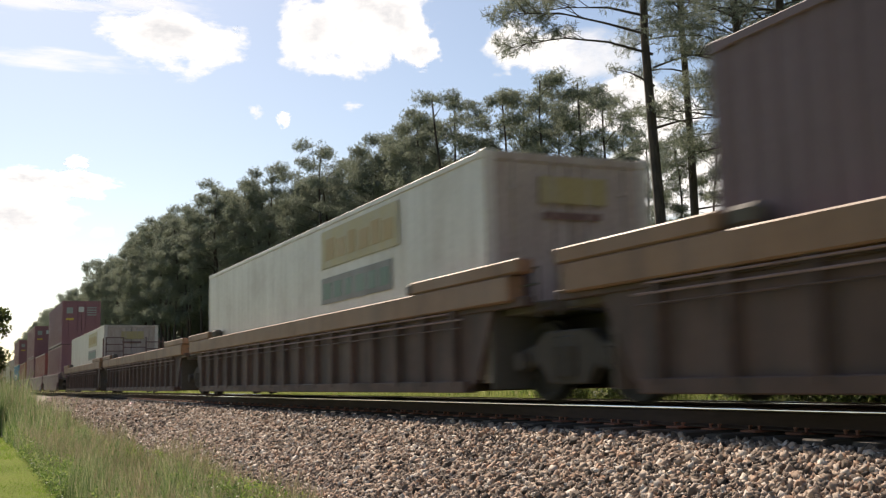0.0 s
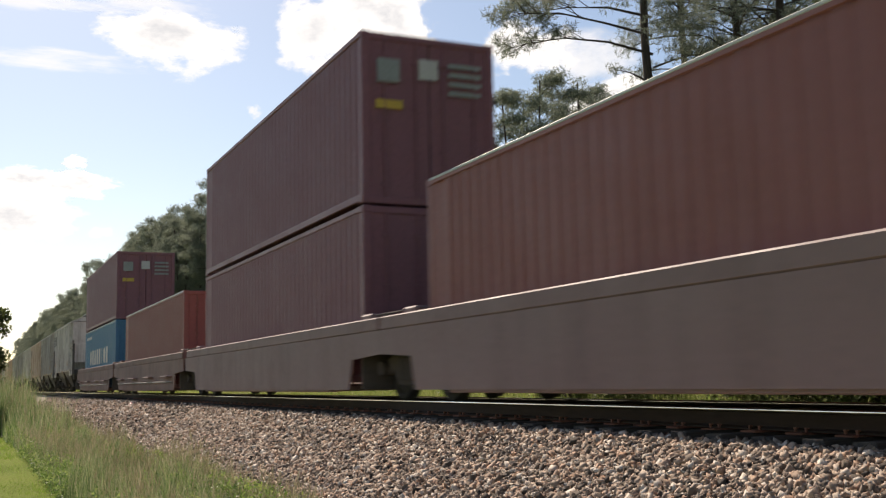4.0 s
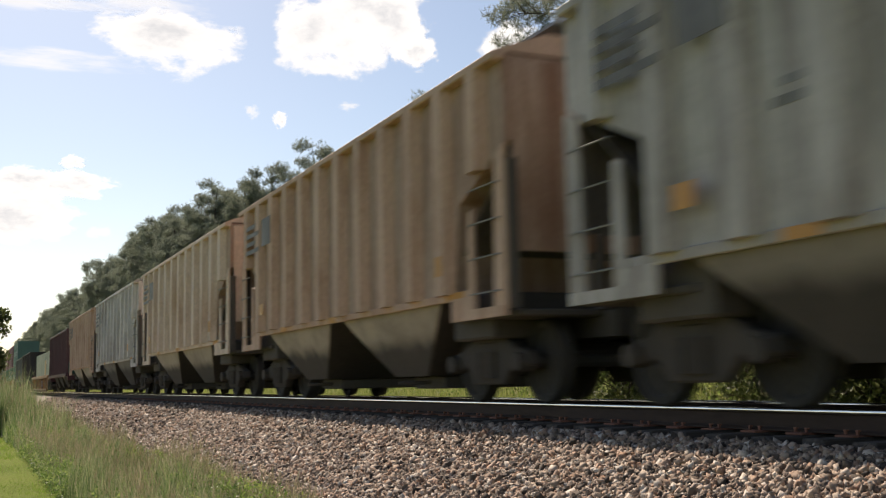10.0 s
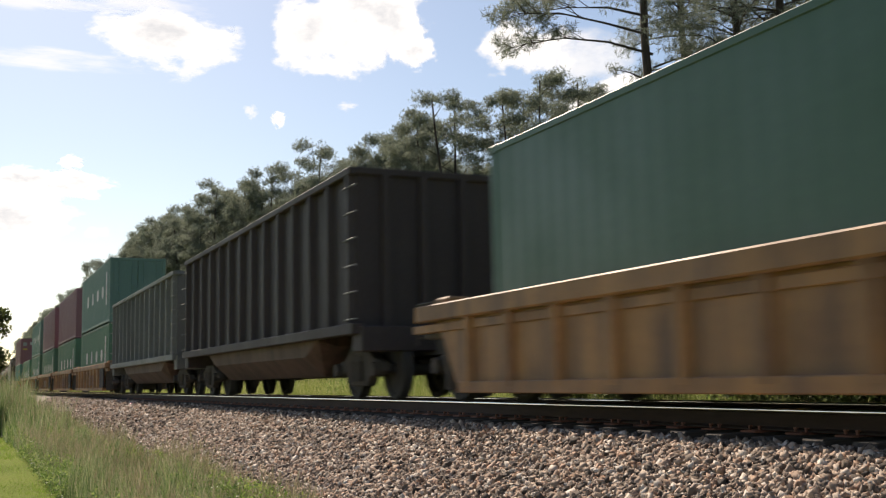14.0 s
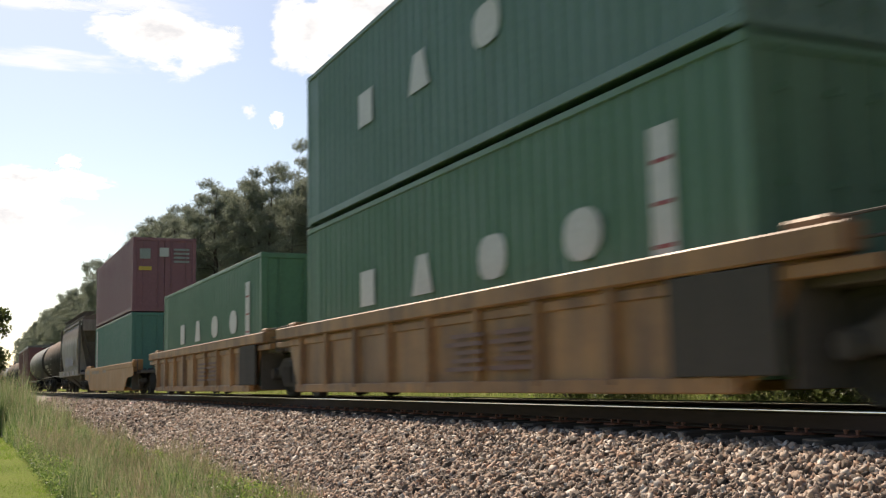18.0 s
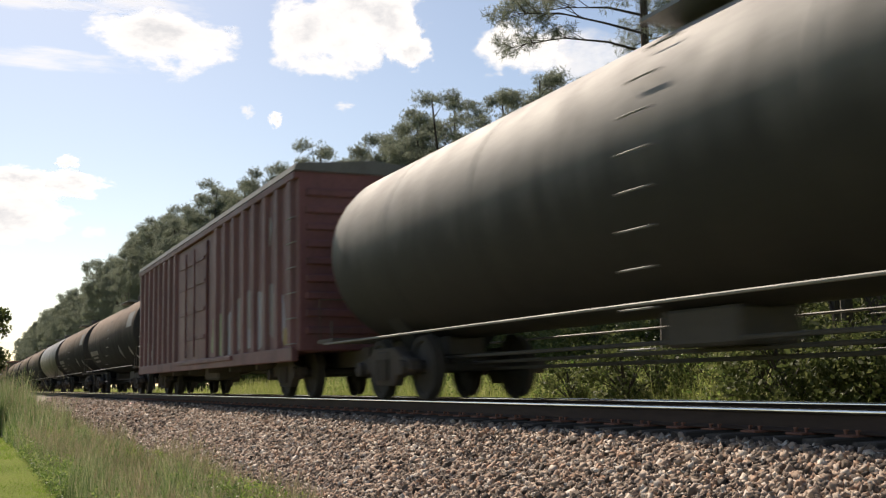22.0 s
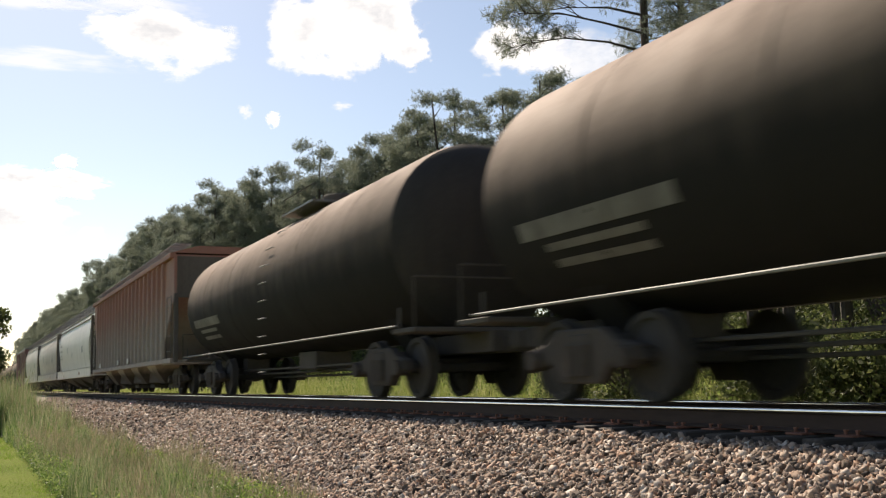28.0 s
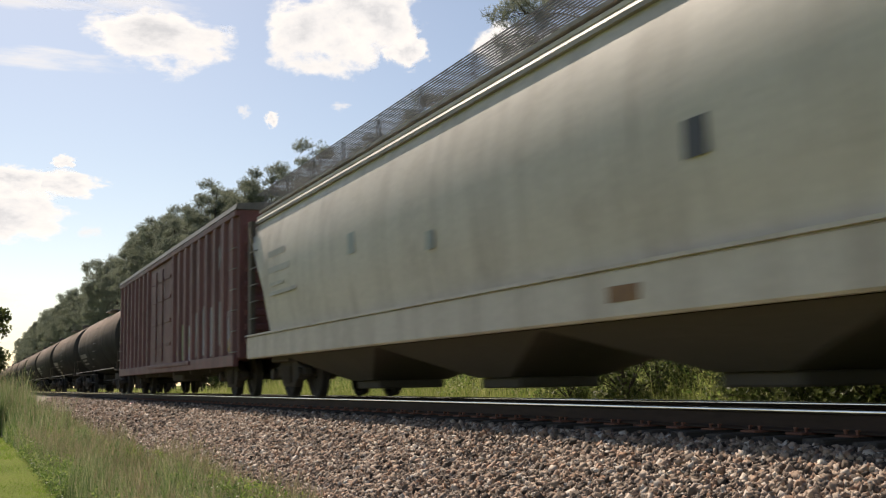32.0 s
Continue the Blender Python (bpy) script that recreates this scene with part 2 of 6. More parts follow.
M["seed"] = island_material("grass_seed_heads", [(0.0, (0.28, 0.25, 0.15)), (1.0, (0.47, 0.40, 0.26))], 0.8, 4.0, 0.0, 0.35, 0.1)
M["weed_leaf"] = island_material("weed_leaves", [(0.0, (0.101, 0.168, 0.0392)), (0.5, (0.213, 0.325, 0.0728)), (1.0, (0.448, 0.515, 0.168))], 0.55, 4.0, 0.0, 0.45, 0.4)
M["lawn_blade"] = island_material("mown_grass", [(0.0, (0.185, 0.29, 0.04)), (0.6, (0.275, 0.41, 0.065)), (1.0, (0.40, 0.46, 0.12))], 0.7, 4.0, 0.0, 0.4, 0.2)
M["far_grass"] = island_material("verge_grass", [(0.0, (0.17, 0.23, 0.05)), (0.5, (0.33, 0.38, 0.11)), (0.85, (0.48, 0.48, 0.20)), (1.0, (0.58, 0.54, 0.35))], 0.7, 4.0, 0.0, 0.5, 0.2)


def bark():
    n = Nodes("pine_bark")
    f = n.noise(9.0, (1, 1, 0.25), 6.0, 0.7)
    n.bump(f, 0.8, 0.03)
    return n.done(n.ramp(f, [(0.3, (0.03, 0.024, 0.02)), (0.55, (0.07, 0.055, 0.045)), (0.8, (0.12, 0.09, 0.07))]), 0.9)


def soil():
    n = Nodes("grassy_ground")
    f = n.noise(0.35, detail=8.0, shift=False)
    g = n.noise(14.0, detail=5.0, shift=False)
    c = n.ramp(f, [(0.3, (0.12, 0.16, 0.022)), (0.55, (0.18, 0.225, 0.036)), (0.75, (0.25, 0.215, 0.07))])
    c = n.mix(0.6, c, n.ramp(g, [(0.3, grey(0.35)), (0.7, grey(1.0))]), "MULTIPLY")
    n.bump(g, 0.6, 0.05)
    n.bsdf.inputs["Specular IOR Level"].default_value = 0.05
    return n.done(c, 0.95)


def bed():
    n = Nodes("ballast_bed")
    v = n.add("ShaderNodeTexVoronoi", Scale=22.0)
    n.link(n.coord.outputs["Object"], v.inputs["Vector"])
    g = n.noise(3.0, shift=False)
    c = n.mix(0.7, n.ramp(g, [(0.3, (0.34, 0.27, 0.21)), (0.7, (0.50, 0.41, 0.33))]), n.ramp(v.outputs["Color"], [(0.0, grey(0.3)), (1.0, grey(1.2))]), "MULTIPLY")
    n.bump(v.outputs["Distance"], 1.0, 0.03)
    return n.done(c, 0.95)


def tie_wood():
    n = Nodes("creosoted_tie_wood")
    f = n.noise(6.0, (0.2, 3, 3), 6.0, 0.7)
    n.bump(f, 0.6, 0.01)
    return n.done(n.ramp(f, [(0.3, (0.03, 0.024, 0.02)), (0.7, (0.11, 0.09, 0.075))]), 0.9)


def rail_steel(name, base, rough, metal):
    n = Nodes(name)
    f = n.noise(18.0, (1, 0.15, 1), 5.0, 0.65)
    n.bump(f, 0.2, 0.003)
    return n.done(n.ramp(f, [(0.3, tuple(v * 0.6 for v in base)), (0.7, base)]), rough, metal)


M["bark"], M["soil"], M["bed"], M["tie"] = bark(), soil(), bed(), tie_wood()
M["rail_rust"] = rail_steel("rusty_rail", (0.075, 0.045, 0.033), 0.85, 0.2)
M["rail_head"] = rail_steel("polished_rail_head", (0.9, 0.9, 0.91), 0.14, 1.0)
M["plate_rust"] = rail_steel("rusty_tie_plate", (0.30, 0.13, 0.085), 0.85, 0.1)


def cloud_material(name, bright, soft, thick, veil):
    """A bank of cloud: glowing vapour that thins out raggedly towards its rim; where it is thick it is greyer."""
    n = Nodes(name)
    n.tree.nodes.remove(n.bsdf)
    warp = n.noise(1.9, detail=9.0, rough=0.6)
    size = n.add("ShaderNodeVectorMath")
    size.operation = "LENGTH"
    n.link(n.coord.outputs["Object"], size.inputs[0])
    rim = n.add("ShaderNodeMath")
    rim.operation = "SUBTRACT"
    n.link(warp, rim.inputs[0])
    fall = n.add("ShaderNodeMapRange")
    fall.inputs[1].default_value, fall.inputs[2].default_value = 0.26, 1.0
    fall.inputs[3].default_value, fall.inputs[4].default_value = 0.20, 0.82
    n.link(size.outputs["Value"], fall.inputs[0])
    n.link(fall.outputs[0], rim.inputs[1])
    alpha = n.add("ShaderNodeMapRange")
    alpha.interpolation_type = "SMOOTHSTEP"
    alpha.inputs[1].default_value, alpha.inputs[2].default_value = -0.03, soft
    alpha.inputs[4].default_value = veil
    n.link(rim.outputs[0], alpha.inputs[0])
    puffs = n.noise(3.4, detail=7.0, rough=0.6)
    deep = n.add("ShaderNodeMath")
    deep.operation = "MULTIPLY_ADD"
    deep.inputs[1].default_value = 0.45
    n.link(puffs, deep.inputs[0])
    n.link(rim.outputs[0], deep.inputs[2])
    em = n.add("ShaderNodeEmission", Strength=bright)
    n.link(n.ramp(deep.outputs[0], [(0.30, (1.0, 0.99, 0.97)), (0.50, (1 - 0.4 * thick, 1 - 0.36 * thick, 1 - 0.3 * thick)), (0.68, (1 - thick, 1 - 0.92 * thick, 1 - 0.8 * thick))]), em.inputs["Color"])
    clear = n.add("ShaderNodeBsdfTransparent")
    x = n.add("ShaderNodeMixShader")
    n.link(alpha.outputs[0], x.inputs[0])
    n.link(clear.outputs[0], x.inputs[1])
    n.link(em.outputs[0], x.inputs[2])
    n.link(x.outputs[0], n.tree.nodes["Material Output"].inputs[0])
    return n.mat


M["cloud"] = cloud_material("bright_cloud_vapour", 0.86, 0.16, 0.34, 1.0)
M["cloud_veil"] = cloud_material("thin_cloud_veil", 0.82, 0.42, 0.1, 0.75)


# ---- mesh helpers ----
def B():
    return bmesh.new()


def box(bm, x0, x1, y0, y1, z0, z1):
    m = Matrix.LocRotScale(((x0 + x1) / 2, (y0 + y1) / 2, (z0 + z1) / 2), None, (abs(x1 - x0), abs(y1 - y0), abs(z1 - z0)))
    bmesh.ops.create_cube(bm, size=1.0, matrix=m)
    return bm


def loft(bm, rings, closed=True, caps=True):
    """Joins rings of points, each of the same count."""
    vs = [[bm.verts.new(p) for p in ring] for ring in rings]
    n = len(vs[0])
    for a, b in zip(vs, vs[1:]):
        for i in range(n if closed else n - 1):
            j = (i + 1) % n
            bm.faces.new((a[i], a[j], b[j], b[i]))
    if caps and closed:
        bm.faces.new(vs[0][::-1])
        bm.faces.new(vs[-1])
    return bm


def extrude_y(bm, profile, y0, y1):
    return loft(bm, [[(x, y, z) for x, z in profile] for y in (y0, y1)])


def extrude_x(bm, profile, x0, x1):
    return loft(bm, [[(x, y, z) for y, z in profile] for x in (x0, x1)])


def tube(bm, p, q, r, n=6, r2=None):
    p, q = Vector(p), Vector(q)
    d = (q - p).normalized()
    u = d.orthogonal().normalized()
    w = d.cross(u)
    rings = []
    for c, rad in ((p, r), (q, r if r2 is None else r2)):
        rings.append([c + rad * (math.cos(a) * u + math.sin(a) * w) for a in (2 * math.pi * i / n for i in range(n))])
    return loft(bm, rings)


def soften(bm, width=0.01, segments=1):
    bmesh.ops.recalc_face_normals(bm, faces=bm.faces)
    edges = [e for e in bm.edges if len(e.link_faces) == 2 and e.calc_face_angle(0) > 0.6]
    bmesh.ops.bevel(bm, geom=edges, offset=width, segments=segments, affect="EDGES", clamp_overlap=True)
    return bm


def mesh_of(name, bm, material, smooth=False):
    bmesh.ops.recalc_face_normals(bm, faces=bm.faces)
    me = bpy.data.meshes.new(name)
    bm.to_mesh(me)
    bm.free()
    me.materials.append(material)
    if smooth:
        me.polygons.foreach_set("use_smooth", [True] * len(me.polygons))
        me.set_sharp_from_angle(angle=radians(38))
    return me


def part(name, bm, material, parent, label="", smooth=False):
    me = bm if isinstance(bm, bpy.types.Mesh) else mesh_of(name, bm, material, smooth)
    ob = new(name, me)
    ob.parent = parent
    if label:
        ob["label"] = label
    return ob


def thing(name, label, category, group="", kind=""):
    return tagged(new(name), label, category, group, kind)


def whole(name, bm, material, label, category, group="", kind="", smooth=False):
    me = bm if isinstance(bm, bpy.types.Mesh) else mesh_of(name, bm, material, smooth)
    return tagged(new(name, me), label, category, group, kind)


def tri_mesh(name, verts, tris, material):
    """A mesh from arrays of points and triangles."""
    me = bpy.data.meshes.new(name)
    verts, tris = np.asarray(verts, np.float32), np.asarray(tris, np.int32)
    me.vertices.add(len(verts))
    me.vertices.foreach_set("co", verts.ravel())
    me.loops.add(tris.size)
    me.loops.foreach_set("vertex_index", tris.ravel())
    me.polygons.add(len(tris))
    me.polygons.foreach_set("loop_start", np.arange(0, tris.size, 3, dtype=np.int32))
    me.update(calc_edges=True)
    me.materials.append(material)
    return me
# ---- ground, track and ballast ----
rng = np.random.default_rng(7)


def ground_height(x):
    """The ground across the line: lawn, weedy slope, bed under the ballast, verge beyond the track."""
    return np.interp(x, [-400, -40, -6.2, -4.6, -3.3, -1.9, 1.9, 3.4, 5.0, 9.0, 40, 400], [-1.3, -1.3, -1.22, -1.16, -0.98, -0.62, -0.62, -0.62, -0.42, -0.25, 0.0, 0.3])


def ground_sheet():
    xs = np.concatenate([[-3000, -900, -300, -90], np.linspace(-40, 40, 161), [90, 300, 900, 3000]])
    ys = np.concatenate([[-3000, -900, -300, -90], np.linspace(-40, 120, 161), [180, 300, 500, 900, 1600, 3000]])
    X, Y = np.meshgrid(xs, ys)
    Z = ground_height(X) + 0.03 * np.sin(X * 1.7 + Y * 0.6) * np.sin(Y * 0.9 - X * 0.4)
    n = len(xs)
    i = (np.arange(len(ys) - 1)[:, None] * n + np.arange(n - 1)).ravel()
    tris = np.concatenate([np.stack([i, i + 1, i + n + 1], 1), np.stack([i, i + n + 1, i + n], 1)])
    me = tri_mesh("ground", np.stack([X.ravel(), Y.ravel(), Z.ravel()], 1), tris, M["soil"])
    return tagged(new("ground", me), "grassy ground sloping up to the railway embankment", "ground", kind="structure")


ground_sheet()
Y0, Y1 = -150.0, 900.0
BED = [(-3.5, -1.05), (-1.85, -0.40), (-1.55, -0.275), (-1.36, -0.235), (-1.28, -0.262), (1.28, -0.262), (1.42, -0.235), (1.85, -0.37), (3.3, -0.75), (3.3, -1.2), (-3.5, -1.3)]
whole("ballast_bed", extrude_y(B(), BED, Y0, Y1), M["bed"], "bed of crushed grey-brown stone under the track", "ballast", kind="structure")


def bed_height(x):
    return np.interp(x, [-3.5, -1.85, -1.55, -1.36, -1.28, 1.28, 1.42, 1.85, 3.3], [-1.05, -0.40, -0.275, -0.235, -0.262, -0.262, -0.235, -0.37, -0.75])


ROCK_V = np.array([[x, y, z] for x in (-1, 1) for y in (-1, 1) for z in (-1, 1)], float) * 0.72
ROCK_F = np.array([[0, 1, 3], [0, 3, 2], [4, 6, 7], [4, 7, 5], [0, 4, 5], [0, 5, 1], [2, 3, 7], [2, 7, 6], [0, 2, 6], [0, 6, 4], [1, 5, 7], [1, 7, 3]])


def turns(n, r):
    """n random rotation matrices."""
    q = r.normal(size=(n, 4))
    q /= np.linalg.norm(q, axis=1)[:, None]
    w, x, y, z = q.T
    return np.stack([1 - 2 * (y * y + z * z), 2 * (x * y - z * w), 2 * (x * z + y * w), 2 * (x * y + z * w), 1 - 2 * (x * x + z * z), 2 * (y * z - x * w),
                     2 * (x * z - y * w), 2 * (y * z + x * w), 1 - 2 * (x * x + y * y)], 1).reshape(n, 3, 3)


def stones(x0, x1, y0, y1, count, small, large, lift=0.0):
    r = rng
    x, y = r.uniform(x0, x1, count), r.uniform(y0, y1, count)
    size = r.uniform(small, large, count) * r.choice([0.7, 1.0, 1.25], count)
    shape = ROCK_V[None] * r.uniform(0.45, 1.25, (count, len(ROCK_V), 1)) * (size[:, None] * r.uniform(0.45, 1.3, (count, 3)))[:, None, :]
    pts = np.einsum("nij,nkj->nki", turns(count, r), shape)
    pts += np.stack([x, y, bed_height(x) + size * r.uniform(-0.1, 0.75, count) + lift], 1)[:, None, :]
    faces = ROCK_F[None] + (np.arange(count) * len(ROCK_V))[:, None, None]
    return pts.reshape(-1, 3), faces.reshape(-1, 3)


def joined(pieces):
    vs, fs, k = [], [], 0
    for v, f in pieces:
        vs.append(v)
        fs.append(f + k)
        k += len(v)
    return np.concatenate(vs), np.concatenate(fs)


me = tri_mesh("ballast_stones", *joined([stones(-3.4, -1.33, 3.0, 9, 18000, 0.02, 0.036), stones(-3.8, -1.33, 9, 14, 14500, 0.02, 0.036), stones(-3.7, -1.33, 14, 27, 26000, 0.022, 0.037),
                                         stones(-3.6, -1.2, 26, 75, 18000, 0.034, 0.052), stones(-1.33, 1.3, 2, 40, 7000, 0.02, 0.034, -0.02),
                                         stones(0.9, 2.6, 2, 40, 2000, 0.026, 0.042), stones(-3.6, -1.1, -12, 3, 9000, 0.026, 0.042)]), M["stone"])
tagged(new("ballast_stones", me), "loose grey and rust-tinged crushed granite ballast beside the rails", "gravel", kind="stuff")

track = thing("railway_track", "railway track with polished rails on creosoted wooden ties", "track", kind="structure")
track.location.z = 0.03
RAIL = [(-0.076, -0.185), (0.076, -0.185), (0.076, -0.172), (0.012, -0.155), (0.009, -0.045), (0.034, -0.036), (0.0355, -0.024), (-0.0355, -0.024), (-0.034, -0.036), (-0.009, -0.045), (-0.012, -0.155), (-0.076, -0.172)]
HALF_HEAD = [(0.036, -0.0235), (0.036, -0.014), (0.034, -0.008), (0.030, -0.0035), (0.024, -0.001)]
HEAD = HALF_HEAD + [(0.0, 0.0)] + [(-x, z) for x, z in reversed(HALF_HEAD)]
for side in (-1, 1):  # worn bright on top and round the corners
    r = part("rail", extrude_y(B(), [(x + 0.755 * side, z) for x, z in RAIL], Y0, Y1), M["rail_rust"], track, "rust-brown steel rail")
    part("rail_head", extrude_y(B(), [(side * (x + 0.755), z) for x, z in HEAD], Y0, Y1), M["rail_head"], r, "polished running surface", True)
tie_mesh = mesh_of("tie", soften(box(B(), -1.30, 1.30, -0.115, 0.115, -0.38, -0.203), 0.012), M["tie"])
plate_mesh = mesh_of("tie_plate", soften(box(B(), -0.19, 0.19, -0.095, 0.095, -0.204, -0.184), 0.006), M["plate_rust"])
bm = B()
for px in (-0.105, 0.105):
    for py in (-0.06, 0.06):
        box(bm, px - 0.009, px + 0.009, py - 0.009, py + 0.009, -0.2, -0.155)
        box(bm, px - 0.016 - (0.006 if px > 0 else -0.006), px + 0.016 - (0.006 if px > 0 else -0.006), py - 0.014, py + 0.014, -0.160, -0.148)
spike_mesh = mesh_of("rail_spikes", bm, M["plate_rust"])
for i in range(130):
    y = -4.0 + 0.53 * i + rng.uniform(-0.02, 0.02)
    t = part("tie", tie_mesh, None, track)
    t.location = (rng.uniform(-0.03, 0.03), y, rng.uniform(-0.006, 0.004))
    t.rotation_euler[2] = radians(rng.uniform(-1, 1))
    if i < 90:
        for side in (-1, 1):
            p = part("tie_plate", plate_mesh, None, track)
            p.location = (0.755 * side, y, 0)
            if side < 0:
                part("rail_spikes", spike_mesh, None, p)


# ---- plants ----
def blades(x, y, z, height, width, lean, r):
    """Grass blades: tapered bent strips of three triangles."""
    n = len(x)
    a = r.uniform(0, 2 * math.pi, n)
    b = r.uniform(0, 2 * math.pi, n)
    side = np.stack([np.cos(a), np.sin(a), np.zeros(n)], 1) * width[:, None] / 2
    bend = np.stack([np.cos(b), np.sin(b), np.zeros(n)], 1) * (lean * height)[:, None]
    up = np.stack([np.zeros(n), np.zeros(n), height], 1)
    base = np.stack([x, y, z], 1)
    mid = base + 0.55 * up + 0.3 * bend
    pts = np.stack([base - side, base + side, mid - 0.7 * side, mid + 0.7 * side, base + up + bend], 1)
    f = np.array([[0, 1, 3], [0, 3, 2], [2, 3, 4]])[None] + (np.arange(n) * 5)[:, None, None]
    return pts.reshape(-1, 3), f.reshape(-1, 3)


def leaves(points, size, r):
    """A leaf, two triangles folded along the middle, at each point."""
    n = len(points)
    R = turns(n, r)
    s = size * r.uniform(0.6, 1.3, n)
    base = np.array([[-0.5, 0, 0], [0, -0.28, 0.06], [0, 0.28, 0.06], [0.5, 0, -0.05]])
    pts = np.einsum("nij,kj->nki", R, base) * s[:, None, None] + points[:, None, :]
    f = np.array([[0, 1, 3], [0, 3, 2]])[None] + (np.arange(n) * 4)[:, None, None]
    return pts.reshape(-1, 3), f.reshape(-1, 3)


def tufts(points, length, count, width, r, up=0.35):
    """Bunches of needles: thin triangles that fan out from each point."""
    n = len(points) * count
    d = r.normal(size=(n, 3))
    d[:, 2] += up
    d /= np.linalg.norm(d, axis=1)[:, None]
    s = np.cross(d, r.normal(size=(n, 3)))
    s /= np.linalg.norm(s, axis=1)[:, None]
    p = np.repeat(points, count, 0)
    L = (length * r.uniform(0.6, 1.2, n))[:, None]
    pts = np.stack([p + s * width / 2 + d * L * 0.1, p - s * width / 2 + d * L * 0.1, p + d * L], 1)
    return pts.reshape(-1, 3), np.arange(n * 3).reshape(-1, 3)


def limb(bm, points, radii, n=5):
    rings = []
    for k, (p, rad) in enumerate(zip(points, radii)):
        a, b = points[max(0, k - 1)], points[min(len(points) - 1, k + 1)]
        d = (Vector(b) - Vector(a)).normalized()
        u = d.orthogonal().normalized()
        w = d.cross(u)
        rings.append([Vector(p) + rad * (math.cos(t) * u + math.sin(t) * w) for t in (2 * math.pi * i / n for i in range(n))])
    loft(bm, rings)


def pine(seed, height, crown_from, reach, branches, per, needles, tuft_len, width, pad=0.45, fat=0.2, label="tall pine with a bare trunk and a ragged dark green crown", low=()):
    """A loblolly pine: bare trunk, crooked limbs that fork into twigs, each twig with a round pad of needles."""
    r = np.random.default_rng(seed)
    tree = thing("pine_tree", label, "tree", "pines beyond the track")
    bm = B()
    sway = [Vector((0.3 * math.sin(k * 0.7 + seed) * k / 8, 0.3 * math.cos(k * 0.9 + seed) * k / 8, height * 0.98 * k / 8)) for k in range(9)]
    limb(bm, sway, [fat * (1 - 0.86 * k / 8) + 0.02 for k in range(9)], 8)
    pts = []

    def needle_pad(p, size):
        q = r.normal(size=(per, 3))
        q *= (size * r.uniform(0.3, 1.0, per) / np.linalg.norm(q, axis=1))[:, None]
        q[:, 2] = q[:, 2] * 0.75 + 0.1 * size
        pts.append(np.array(p) + q)

    def grow(a, out, long, rise, droop, thick, forks, size):
        side = Vector((-out.y, out.x, 0))
        bend = r.uniform(-0.18, 0.18)
        way = [a]
        for f in (0.3, 0.6, 0.85, 1.0):
            z = rise * math.sin(f * math.pi * 0.5) - droop * f * f
            way.append(a + out * (long * f) + side * (bend * long * f * f + r.uniform(-0.04, 0.04) * long) + Vector((0, 0, long * z)))
        limb(bm, way, [thick, thick * 0.75, thick * 0.5, thick * 0.3, 0.008], 4)
        for k in range(forks):
            f = 0.42 + 0.55 * (k + r.uniform(0, 1)) / forks
            i = 1 if f < 0.6 else 2 if f < 0.85 else 3
            lo, hi = ((0.3, 0.6), (0.6, 0.85), (0.85, 1.0))[i - 1]
            p = way[i].lerp(way[i + 1], (f - lo) / (hi - lo))
            go = (out * r.uniform(0.3, 0.9) + side * r.choice([-1, 1]) * r.uniform(0.5, 1.0) + Vector((0, 0, r.uniform(-0.1, 0.45)))).normalized()
            tip = p + go * r.uniform(0.22, 0.42) * max(1.2, long * (1.15 - f) + 0.8)
            limb(bm, [p, tip], [thick * 0.3 + 0.004, 0.005], 3)
            needle_pad(tip, size * r.uniform(0.7, 1.2))
        needle_pad(way[-1], size * r.uniform(0.8, 1.2))

    for i in range(branches):
        t = ((i + r.uniform(0, 1)) / branches) ** 0.85
        h = crown_from + (0.97 - crown_from) * t
        k = int(min(7, h * 8))
        a = sway[k].lerp(sway[k + 1], min(1, h * 8 - k))
        swell = 0.62 + 0.5 * math.sin(math.pi * min(1.0, 0.1 + 0.62 * t))
        if t > 0.72:
            swell *= 1 - 1.2 * (t - 0.72)
        ang = i * 2.4 + r.uniform(-0.7, 0.7)
        grow(a, Vector((math.cos(ang), math.sin(ang), 0)), reach * max(0.28, swell) * r.uniform(0.55, 1.12), r.uniform(-0.05, 0.3) + 0.45 * t, r.uniform(0.0, 0.25), fat * 0.2 * (1 - 0.6 * t) + 0.008, 4, pad)
    needle_pad(sway[-1], pad)
    for z, turn, long, rise, droop, forks in low:
        grow(Vector((0, 0, z)), Vector((-math.sin(radians(turn)), math.cos(radians(turn)), 0)), long, rise, droop, 0.04, forks, pad * 0.8)
    part("trunk", bm, M["bark"], tree, "grey-brown furrowed trunk with bare limbs", True)
    v, f = tufts(np.concatenate(pts), tuft_len, needles, width, r)
    part("crown", tri_mesh("crown", v, f, M["needle"]), None, tree)
    return tree


